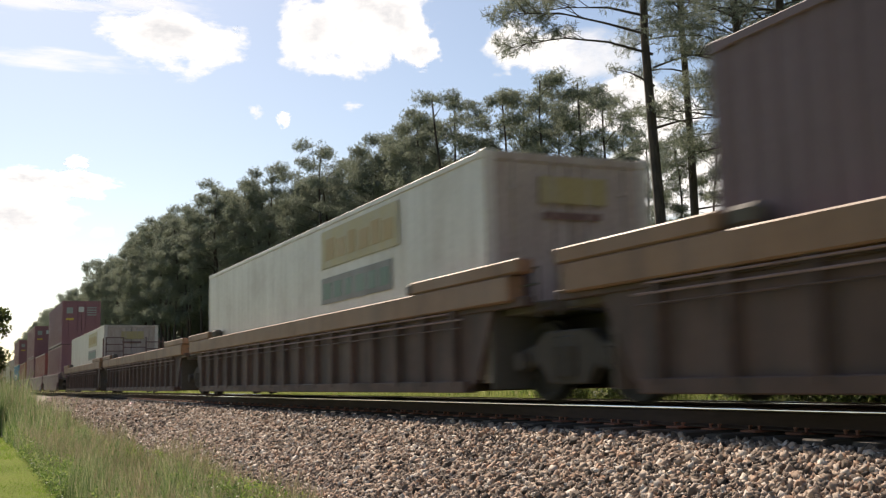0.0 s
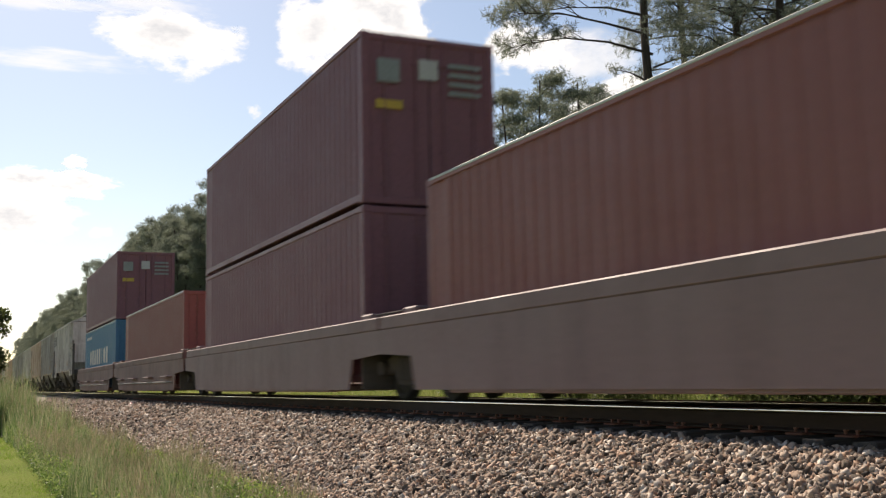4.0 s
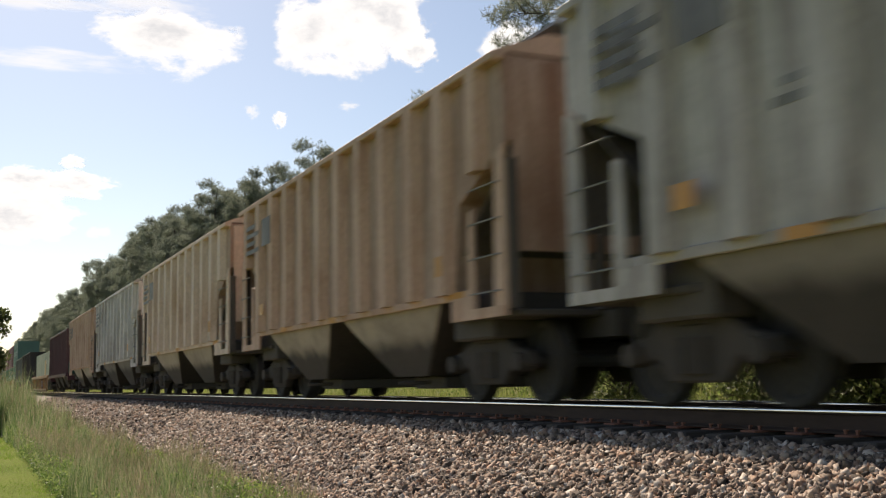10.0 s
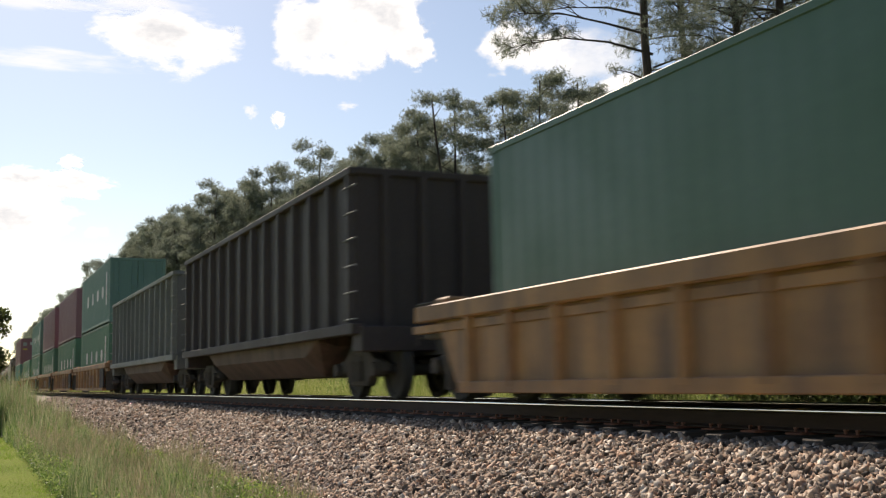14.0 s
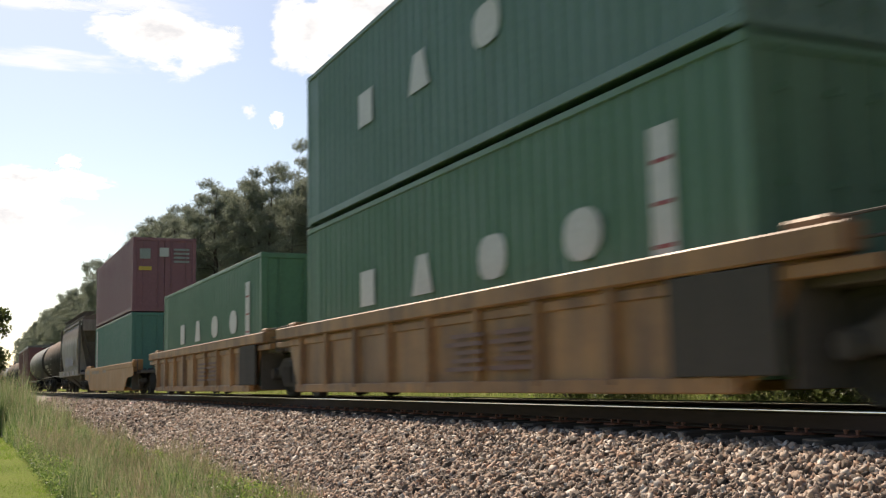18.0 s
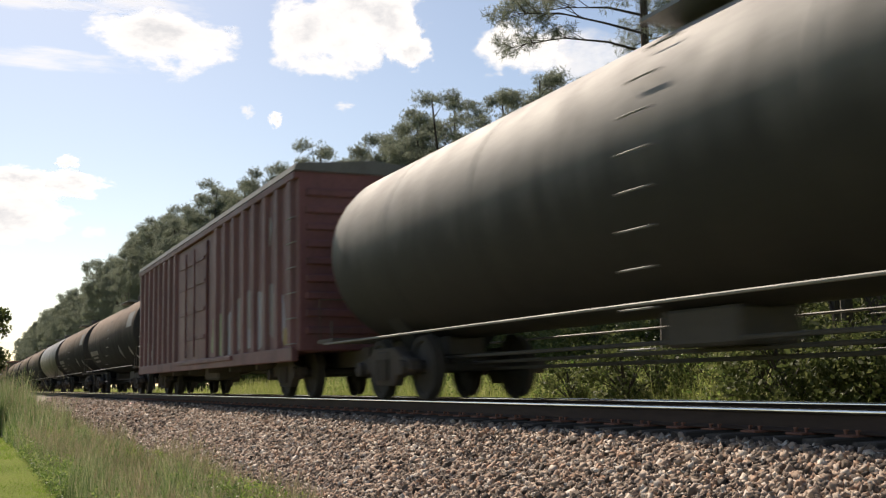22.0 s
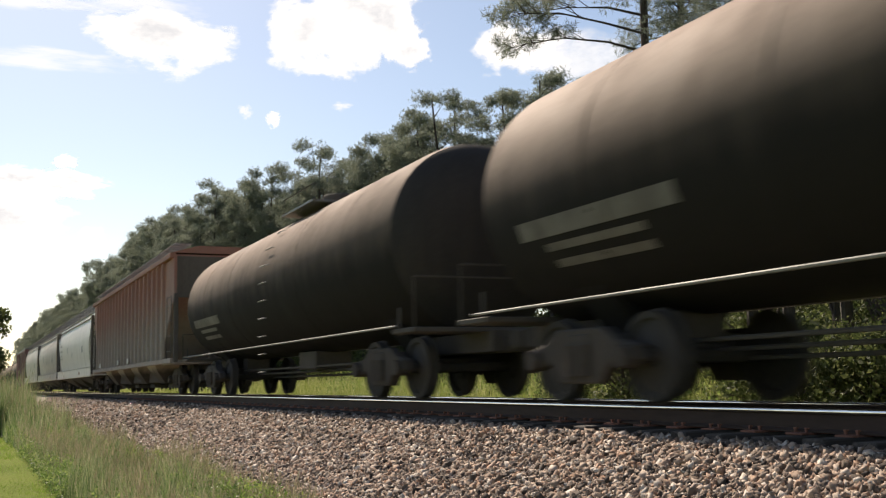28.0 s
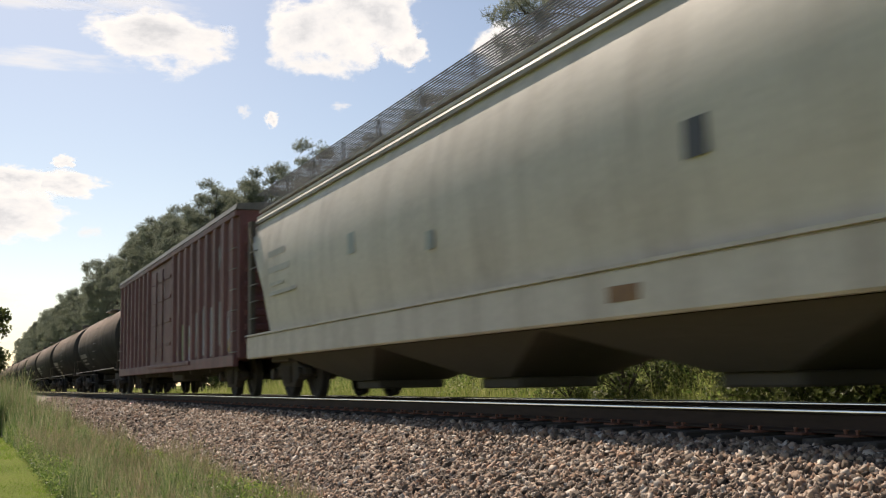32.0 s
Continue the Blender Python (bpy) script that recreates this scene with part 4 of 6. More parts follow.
def ladder(car, x, y0, y1, z0, z1, rungs, name="ladder", stiles=True):
    """Rungs along the track between two stiles, standing off a car's side at x."""
    out = 0.05 if x > 0 else -0.05
    home = car
    if stiles:
        bm = B()
        for y in (y0, y1):
            box(bm, x + out - 0.008, x + out + 0.008, y - 0.02, y + 0.02, z0 - 0.05, z1 + 0.05)
        box(bm, x + out - 0.006, x + out + 0.006, y0, y1, z1, z1 + 0.02)
        home = part(name, bm, M["end_grime_shade"], car, "steel ladder stiles")
    mesh = rung_mesh(round(y1 - y0, 2), 1 if x > 0 else -1)
    for k in range(rungs):
        o = part("rung", mesh, None, home)
        o.location = (x, (y0 + y1) / 2, z0 + (z1 - z0) * (k + 0.5) / rungs)


def mark(car, x, y0, y1, z0, z1, material, name="marking", label=""):
    """A painted block on a car's side, a few millimetres proud."""
    a, b = (x - 0.004, x) if x < 0 else (x, x + 0.004)
    return part(name, box(B(), a, b, y0, y1, z0, z1), M[material], car, label)


def shape_mark(car, x, y, z, half_y, half_z, kind):
    """A white painted shape on a side wall: a block, a wedge, a lozenge or a disc."""
    if kind == 1:
        pts = [(-1, -1), (1, -1), (0.45, 1), (-0.45, 1)]
    elif kind == 0:
        pts = [(-0.85, -1), (0.85, -1), (0.85, 1), (-0.85, 1)]
    else:
        n, e = (12, 0.75) if kind == 2 else (16, 0.9)
        pts = [(math.copysign(abs(math.cos(t)) ** e, math.cos(t)), math.copysign(abs(math.sin(t)) ** e, math.sin(t))) for t in (2 * math.pi * i / n for i in range(n))]
    bm = loft(B(), [[(x - d, y + half_y * a, z + half_z * b) for a, b in pts] for d in (0.0, 0.004)])
    return part("marking", bm, M["white_mark"], car, "white painted shape")


def spray(car, x, y, z, half_y, half_z, material, seed):
    """A patch of sprayed paint with an uneven rounded outline, on a side wall at x."""
    q = random.Random(seed)
    pts = []
    for k in range(18):
        t = 2 * math.pi * k / 18
        w = q.uniform(0.78, 1.08)
        pts.append((w * math.copysign(abs(math.cos(t)) ** 0.6, math.cos(t)), w * math.copysign(abs(math.sin(t)) ** 0.6, math.sin(t))))
    d = 0.002 * (seed % 4)
    bm = loft(B(), [[(x - d - e, y + half_y * a, z + half_z * b) for a, b in pts] for e in (0.0, 0.004)])
    return part("graffiti", bm, M[material], car, "faded patch of sprayed graffiti")


def rib_mesh(name, depth, width, z0, z1, material):
    """A hat-section rib on the near side; its foot lies at x = 0."""
    p = [(-width / 2, 0.0), (-width * 0.3, -depth), (width * 0.3, -depth), (width / 2, 0.0)]
    bm = B()
    loft(bm, [[(x, y, z) for y, x in p] for z in (z0, z0 + 0.03, z1 - 0.03, z1)])
    return mesh_of(name, bm, material)


def ribs(car, half_width, ys, mesh, name="rib"):
    for side in (-1, 1):
        for y in ys:
            o = part(name, mesh, None, car)
            o.location = (side * half_width, y, 0)
            if side > 0:
                o.rotation_euler[2] = math.pi


def ribbed_hopper(paint_key, label, front, rear, label_key="orange_mark"):
    """A two-bay ribbed covered hopper."""
    m = M[paint_key]
    half = (rear - front) / 2
    L = half + 0.02
    car = thing("covered_hopper", label, "hopper car", "covered hoppers of the train")
    side = [(-L, 4.02), (-L, 3.0), (-L + 1.25, 2.45), (-L + 1.42, 1.32), (L - 1.42, 1.32), (L - 1.25, 2.45), (L, 3.0), (L, 4.02)]
    part("body", extrude_x(B(), side, -1.5, 1.5), M["rust_panel"] if paint_key in ("rusty_hopper", "tan_hopper", "rust_hopper") else m, car)
    rm = rib_mesh("rib", 0.14, 0.44, 1.36, 4.0, m)
    short = rib_mesh("rib", 0.14, 0.40, 2.75, 4.0, m)
    count = 12
    ribs(car, 1.5, [(-L + 1.6) + (2 * L - 3.2) * k / (count - 3) for k in range(count - 2)], rm)
    ribs(car, 1.5, (-L + 0.62, L - 0.62), short)
    for s in (-1, 1):
        part("side_sill", soften(box(B(), s * 1.48, s * 1.53, -L + 1.0, L - 1.0, 1.28, 1.385), 0.01), m, car)
        part("eave_rail", soften(box(B(), s * 1.46, s * 1.64, -L, L, 3.95, 4.05), 0.015), m, car)
    roof = [(-1.62, 4.05), (-0.9, 4.32), (0.9, 4.32), (1.62, 4.05)]
    part("roof", extrude_y(B(), roof, -L, L), m, car)
    for s in (-1, 1):
        part("running_board", box(B(), s * 0.35, s * 0.85, -L - 0.1, L + 0.1, 4.42, 4.46), M["grating"], car, "steel grating walkway")
    hatch = mesh_of("hatch", soften(box(B(), -0.3, 0.3, -0.55, 0.55, 4.3, 4.48), 0.04), m)
    for k in range(4):
        h = part("hatch", hatch, None, car)
        h.location.y = -L + 2.0 + (2 * L - 4) * k / 3
    for y in (-2.25, 2.25):
        levels = ((1.47, 1.95, 1.33), (1.38, 1.62, 1.08), (1.08, 0.6, 0.38))
        bay = part("hopper_bay", loft(B(), [[(-w_, y - h, z), (w_, y - h, z), (w_, y + h, z), (-w_, y + h, z)] for w_, h, z in levels]), M["bay_grime_shade" if paint_key in ("rusty_hopper", "tan_hopper", "rust_hopper") else "bay_dull_shade"], car, "grimy sloping discharge hopper, shade in its lower colour")
        # Slope sheets are coloured dark to carry the shadows between the bays.
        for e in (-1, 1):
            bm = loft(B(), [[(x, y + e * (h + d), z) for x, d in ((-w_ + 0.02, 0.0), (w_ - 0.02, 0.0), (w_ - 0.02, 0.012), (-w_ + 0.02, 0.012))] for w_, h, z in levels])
            part("bay_slope", bm, M["wheel_steel"], bay, "slope sheet coloured dark for shade between bays")
        part("outlet_gate", soften(box(B(), -0.8, 0.8, y - 0.55, y + 0.55, 0.2, 0.38), 0.02), M["underframe"], bay)
        part("gate_shaft", tube(B(), (-1.25, y, 0.29), (1.25, y, 0.29), 0.03, 6), M["underframe"], bay)
    part("centre_sill", box(B(), -0.28, 0.28, -L - 0.3, L + 0.3, 0.78, 1.08), M["underframe"], car)
    for e in (-1, 1):
        y = e * L
        part("body_bolster", soften(box(B(), -1.3, 1.3, y - e * 1.35 - 0.55, y - e * 1.35 + 0.55, 0.80, 1.36), 0.03), M["underframe"], car)
        # The slope sheet's dark colour includes the shade inside the open end.
        part("end_slope", loft(B(), [[(-1.4, y - e * a, z), (1.4, y - e * a, z), (1.4, y - e * a, z - 0.03), (-1.4, y - e * a, z - 0.03)] for a, z in ((0.05, 3.0), (2.0, 1.30))]), M["end_grime_shade"], car, "sloping end sheet, grime and recess shade in its colour")
        a, b = sorted((y, y - e * 1.7))
        # The darker end paints also carry the shade on the ends.
        part("end_sheet", box(B(), -1.42, 1.42, y, y + e * 0.012, 1.75, 3.98), M["end_grime_shade"] if paint_key == "dull_hopper" else M["end_dull"] if paint_key == "grey_hopper" else M["rust_panel"] if paint_key == "rust_hopper" else m, car, "grimy upper end sheet, shade-toned on darker cars")
        part("end_platform", soften(box(B(), -1.36, 1.36, a, b, 1.02, 1.10), 0.015), M["underframe"], car)
        for x in (-1.44, -0.3, 0.3, 1.44):
            part("corner_post", box(B(), x - 0.055, x + 0.055, y - 0.06, y + 0.06, 1.1, 2.8), M["end_grime_shade"], car)
        for s in (-1, 1):
            part("end_brace", extrude_x(B(), [(y, 1.12), (y - e * 0.30, 1.12), (y - e * 0.22, 2.86), (y, 2.98)], s * 1.50, s * 1.54), m, car)
            part("ladder_plate", extrude_x(B(), [(y - e * 0.78, 1.04), (y - e * 0.98, 1.04), (y - e * 0.94, 2.3), (y - e * 0.82, 2.34)], s * 1.50, s * 1.54), m, car)
            part("side_step", extrude_x(B(), [(y, 1.02), (y - e * 1.45, 1.02), (y - e * 1.45, 1.30), (y - e * 1.0, 1.30), (y - e * 0.9, 1.14), (y, 1.14)], s * 1.50, s * 1.545), m, car)
            a, b = sorted((y - e * 0.12, y - e * 0.8))
            ladder(car, s * 1.54, a, b, 1.1, 2.75, 4, stiles=False, name="side_ladder")
        truck(car, e * (L - 1.35))
    mark(car, -1.532, -L + 1.1, -L + 1.6, 1.285, 1.38, label_key)
    mark(car, -1.532, L - 3.4, L - 3.0, 1.285, 1.38, label_key)
    mark(car, -1.532, -0.2, 0.2, 1.285, 1.38, label_key)
    mark(car, -1.642, -L + 1.5, -L + 1.7, 1.6, 1.85, label_key)
    for k in range(4):
        mark(car, -1.642, L - 1.75 + 0.25 * (k % 2), L - 0.75, 3.0 + 0.17 * k, 3.09 + 0.17 * k, "faded_grey")
    mark(car, -1.642, L - 2.65, L - 2.0, 3.05, 3.6, "faded_grey", label="dark faded block")
    mark(car, -1.642, L - 2.15, L - 1.85, 1.68, 1.9, label_key)
    for k in range(3):
        mark(car, -1.502, L - 3.4 - k * 1.16, L - 2.95 - k * 1.16, 2.3, 2.38, "patch_grey", "stencil")
        mark(car, -1.502, L - 3.4 - k * 1.16, L - 3.05 - k * 1.16, 2.45, 2.52, "patch_grey", "stencil")
    couplers(car, half + 0.75)
    CONSIST.append((car, (front + rear) / 2))
    return car


def round_side_profile(w, z0, z1, bulge):
    """Half outline of a curved-side hopper, from the sill up."""
    pts = []
    for k in range(13):
        t = k / 12
        a = -1.05 + 2.0 * t
        pts.append((w * (1 - (bulge if a < 0 else bulge * 1.6) * (a * a)), z0 + (z1 - z0) * t))
    return pts


def curved_hopper(paint_key, label, front, rear, eave=3.75, sill=(0.84, 1.30), graffiti=False, bays=3):
    """A covered hopper with curved smooth sides, a deep side sill and a roof walkway."""
    m = M[paint_key]
    half = (rear - front) / 2
    L = half - 0.05
    car = thing("curved_hopper", label, "hopper car", "curved-side hoppers of the train")
    sooty = "silver" not in paint_key
    walk_z = eave + (0.46 if sooty else 0.61)
    iron = M["end_grime_shade"] if sooty else M["grating"]
    prof = round_side_profile(1.58, sill[1] - 0.1, eave, 0.10)
    ring = [(-x, z) for x, z in prof] + [(x, z) for x, z in reversed(prof)]
    bm = B()
    rings = []
    cuts = [(0.14, eave - 0.12), (0.35, eave - 0.5), (0.7, 2.86), (1.0, 2.52), (1.25, 2.16), (1.34, 1.75), (1.37, sill[1] - 0.1)]
    if sooty:
        cuts = [(0.16, eave - 0.3), (0.42, 3.2), (0.9, 2.75), (1.25, 2.25), (1.4, 1.85), (1.45, sill[1] - 0.1)]
    for y, low in [(-L + a, z) for a, z in cuts] + [(L - a, z) for a, z in reversed(cuts)]:
        rings.append([(x, y, max(z, min(low, eave - 0.02))) for x, z in ring])
    loft(bm, rings)
    part("body", bm, m, car, "", True)
    for s in (-1, 1):
        part("side_sill", soften(box(B(), s * 1.46, s * 1.60, -L + 0.05, L - 0.05, sill[0], sill[1]), 0.025), m, car, "deep pale side sill")
        part("sill_lip", box(B(), s * 1.40, s * 1.63, -L + 0.05, L - 0.05, sill[1], sill[1] + 0.035), m, car)
        for k in range(3):
            part("eave_rail", box(B(), s * (1.28 - 0.03 * k), s * (1.43 - 0.04 * k), -L + 0.1, L - 0.1, eave - 0.06 + 0.13 * k, eave - 0.01 + 0.13 * k), m if k == 1 else M["end_dull"] if sooty else M["dull_hopper"], car)
    roof = [(-1.42, eave), (-1.32, eave + 0.16), (-0.6, eave + 0.40), (0.6, eave + 0.40), (1.32, eave + 0.16), (1.42, eave)]
    part("roof", extrude_y(B(), roof, -L + 0.1, L - 0.1), m, car)
    bm = B()
    for s in (-1, 1):
        for k in range(13):
            box(bm, s * (0.70 + 0.053 * k), s * (0.717 + 0.053 * k), -L - 0.05, L + 0.05, walk_z + 0.005, walk_z + 0.019)
        for k in range(int(2 * L / 0.4)):
            box(bm, s * 0.70, s * 1.35, -L + 0.4 * k, -L + 0.4 * k + 0.02, walk_z, walk_z + 0.025)
    part("running_board", bm, iron, car, "open steel grating walkway")
    for s in (-1, 1):
        bracket = mesh_of("walkway_bracket", box(B(), s * 1.26, s * 1.3, -0.015, 0.015, eave + 0.12, walk_z), iron)
        for k in range(12):
            part("walkway_bracket", bracket, None, car).location.y = -L + 0.4 + (2 * L - 0.8) * k / 11
    hatch = mesh_of("hatch_cover", soften(box(B(), -0.28, 0.28, -0.85, 0.85, eave + 0.38, eave + 0.64), 0.04), m)
    for k in range(7):
        h = part("hatch_cover", hatch, None, car)
        h.location.y = -L + 1.3 + (2 * L - 2.6) * k / 6
    part("centre_sill", box(B(), -0.28, 0.28, -L - 0.3, L + 0.3, 0.72, 1.02), M["underframe"], car)
    for k in range(bays):
        y = (k - (bays - 1) / 2) * (2 * L - 4.4) / bays
        w = (2 * L - 4.4) / bays / 2
        bm = B()
        loft(bm, [[(-1.4, y - w, sill[0]), (1.4, y - w, sill[0]), (1.4, y + w, sill[0]), (-1.4, y + w, sill[0])], [(-0.7, y - 0.5, 0.34), (0.7, y - 0.5, 0.34), (0.7, y + 0.5, 0.34), (-0.7, y + 0.5, 0.34)]])
        bay = part("hopper_bay", bm, M["underframe"], car)
        part("outlet_gate", soften(box(B(), -0.6, 0.6, y - 0.55, y + 0.55, 0.2, 0.34), 0.02), M["underframe"], bay)
    for e in (-1, 1):
        y = e * L
        a, b = sorted((y, y - e * 1.5))
        part("end_platform", soften(box(B(), -1.45, 1.45, a, b, sill[0] + 0.05, sill[0] + 0.17), 0.015), m, car)
        for x in (-1.52, 1.52):
            part("corner_post", soften(box(B(), x - 0.05, x + 0.05, *sorted((y - e * 0.02, y - e * 0.27)), sill[0] + 0.1, eave), 0.01), M["end_grime_shade"], car)
        for x in (-0.4, 0.4):
            part("end_post", box(B(), x - 0.05, x + 0.05, y - e * 0.15, y - e * 0.05, sill[0] + 0.1, eave - 0.9), M["end_grime_shade"], car)
        for s in (-1, 1):
            part("end_brace", tube(B(), (s * 1.40, y - e * 0.12, eave - 0.35), (s * 0.75, y - e * 0.9, sill[0] + 0.3), 0.06, 6), M["end_grime_shade"], car)
        part("end_header", soften(box(B(), -1.38, 1.38, *sorted((y - e * 0.06, y - e * 0.16)), eave - 0.55, eave + 0.05), 0.02), M["end_dull"] if sooty else M["end_grime_shade"], car)
        # Coloured dark so that the end opening looks shaded inside.
        part("slope_sheet", loft(B(), [[(-w_, y - e * a, z), (w_, y - e * a, z), (w_, y - e * (a + 0.05), z), (-w_, y - e * (a + 0.05), z)] for w_, a, z in (((1.36, 0.10, eave - 0.5), (1.36, 0.72, 2.75), (0.95, 1.3, sill[0] + 0.2)) if sooty else ((1.36, 0.12, eave - 0.5), (1.36, 0.75, 2.75), (0.95, 1.75, sill[0] + 0.2)))]), M["end_grime_shade"], car, "sloping end sheet, grime and recess shade in its colour")
        for s in (-1, 1):
            ladder(car, s * 1.53, *sorted((y - e * 0.25, y - e * 0.72)), sill[0] + 0.3, eave - 0.5, 6, name="side_ladder", stiles=False)
        part("body_bolster", soften(box(B(), -1.3, 1.3, y - e * 1.5 - 0.6, y - e * 1.5 + 0.6, 0.75, sill[1]), 0.03), M["underframe"], car)
        truck(car, e * (L - 1.5))
    mark(car, -1.604, -L + 5.0, -L + 5.5, sill[0] + 0.15, sill[0] + 0.3, "well_yellow", label="small rust-coloured stencil")
    for k, (y, z, s) in enumerate(() if sooty else ((4.0, 2.1, 0.30), (9.5, 2.0, 0.22), (12.5, 2.3, 0.3))):
        mark(car, -1.585, -L + y, -L + y + s, z, z + s * 1.1, "black_mark" if k == 0 else "grey_mark")
    if graffiti:
        for k in range(8):
            spray(car, -1.592, -L + 3.0 + k * 0.62, 1.72 + 0.1 * (k % 2), 0.29 + 0.03 * (k % 3), 0.28, "graffiti_violet", 30 + k)
        for k in range(9):
            spray(car, -1.604, -L + 1.6 + k * 0.95, (sill[0] + sill[1]) / 2, 0.5, 0.12, ("faded_grey", "graffiti_violet", "graffiti_pale")[k % 3], 40 + k)
    else:
        for k, (a, b, z) in enumerate(((1.75, 2.9, 2.78), (1.75, 3.2, 2.46), (1.85, 2.8, 2.2), (1.85, 3.6, 2.02))):
            mark(car, -1.587, L - b, L - a, z, z + (0.12 if k < 2 else 0.07), "stencil_grey", "stencil", "faded grey stencil line")
    couplers(car, half + 0.6)
    CONSIST.append((car, (front + rear) / 2))
    return car


def rib_sided_hopper(front, rear):
    """A long faded red-brown covered hopper with ribbed flat sides and four bays."""
    m = M["red_brown"]
    half = (rear - front) / 2
    L = half - 0.1
    car = thing("covered_hopper", "long faded red-brown covered hopper with grey dusty ribs", "hopper car", "covered hoppers of the train")
    side = [(-L, 4.15), (-L, 2.9), (-L + 2.2, 1.05), (L - 2.2, 1.05), (L, 2.9), (L, 4.15)]
    part("body", extrude_x(B(), side, -1.5, 1.5), m, car)
    rm = rib_mesh("rib", 0.09, 0.22, 1.05, 4.12, m)
    ribs(car, 1.5, [-L + 1.6 + (2 * L - 3.2) * k / 19 for k in range(20)], rm)
    for s in (-1, 1):
        part("side_sill", soften(box(B(), s * 1.46, s * 1.58, -L + 0.1, L - 0.1, 0.97, 1.12), 0.015), m, car)
        part("eave_rail", soften(box(B(), s * 1.46, s * 1.62, -L, L, 4.05, 4.20), 0.015), m, car)
    part("roof", extrude_y(B(), [(-1.58, 4.2), (-0.8, 4.42), (0.8, 4.42), (1.58, 4.2)], -L, L), m, car)
    for s in (-1, 1):
        bm = B()
        for k in range(9):
            box(bm, s * (0.98 + 0.06 * k), s * (1.0 + 0.06 * k), -L - 0.05, L + 0.05, 4.47, 4.49)
        for k in range(int(2 * L / 0.5)):
            box(bm, s * 0.98, s * 1.48, -L + 0.5 * k, -L + 0.5 * k + 0.025, 4.465, 4.495)
        part("running_board", bm, M["grating"], car, "open steel grating walkway")
    # Box added to fill the dark space between the funnels.
    part("belly", soften(box(B(), -0.95, 0.95, -L + 4.0, L - 4.0, 0.42, 1.05), 0.05), M["underframe"], car, "dark box filling the space between the funnels")
    for k in range(4):
        y = (k - 1.5) * (2 * L - 5.4) / 4
        bm = loft(B(), [[(-w_, y - h, z), (w_, y - h, z), (w_, y + h, z), (-w_, y + h, z)] for w_, h, z in ((1.44, 0.95, 1.06), (1.36, 0.75, 0.86), (1.0, 0.4, 0.40))])
        bay = part("hopper_bay", bm, M["bay_grime_shade"], car, "pale grimy discharge funnel, shade in its lower colour")
        part("outlet_gate", soften(box(B(), -0.75, 0.75, y - 0.45, y + 0.45, 0.26, 0.40), 0.02), M["underframe"], bay)
    part("centre_sill", box(B(), -0.28, 0.28, -L - 0.3, L + 0.3, 0.72, 1.02), M["underframe"], car)
    for e in (-1, 1):
        y = e * L
        a, b = sorted((y, y - e * 1.9))
        part("end_platform", soften(box(B(), -1.5, 1.5, a, b, 0.94, 1.06), 0.015), m, car)
        bm = B()
        for x in (-1.44, -0.4, 0.4, 1.44):
            box(bm, x - 0.06, x + 0.06, y - 0.06, y + 0.06, 1.0, 3.0)
        part("end_frame", bm, M["end_grime_shade"], car)
        part("end_sheet", box(B(), -1.42, 1.42, y, y + e * 0.012, 2.88, 4.1), M["end_grime_shade"], car, "grimy upper end sheet, shade-toned on darker cars")
        for s in (-1, 1):
            a, b = sorted((y - e * 0.15, y - e * 0.85))
            ladder(car, s * 1.5, a, b, 1.1, 2.9, 4, name="side_ladder")
        truck(car, e * (L - 1.6))
    for k, (y, z, a, b) in enumerate(((2.6, 1.55, 0.6, 0.35), (3.9, 1.75, 0.7, 0.45), (5.2, 1.5, 0.6, 0.3), (6.6, 1.7, 0.7, 0.4), (7.8, 1.45, 0.5, 0.25), (10.2, 1.6, 0.35, 0.3), (12.6, 1.55, 0.4, 0.22), (14.5, 1.3, 0.3, 0.15))):
        spray(car, -1.501, -L + y, z, a, b, "pale_dust", 80 + k)
    for k, y in enumerate((8.6, 11.3, 17.2)):
        mark(car, -1.592, -L + y, -L + y + 0.45, 1.16, 1.34, "white_mark")
    couplers(car, half + 0.3)
    CONSIST.append((car, (front + rear) / 2))


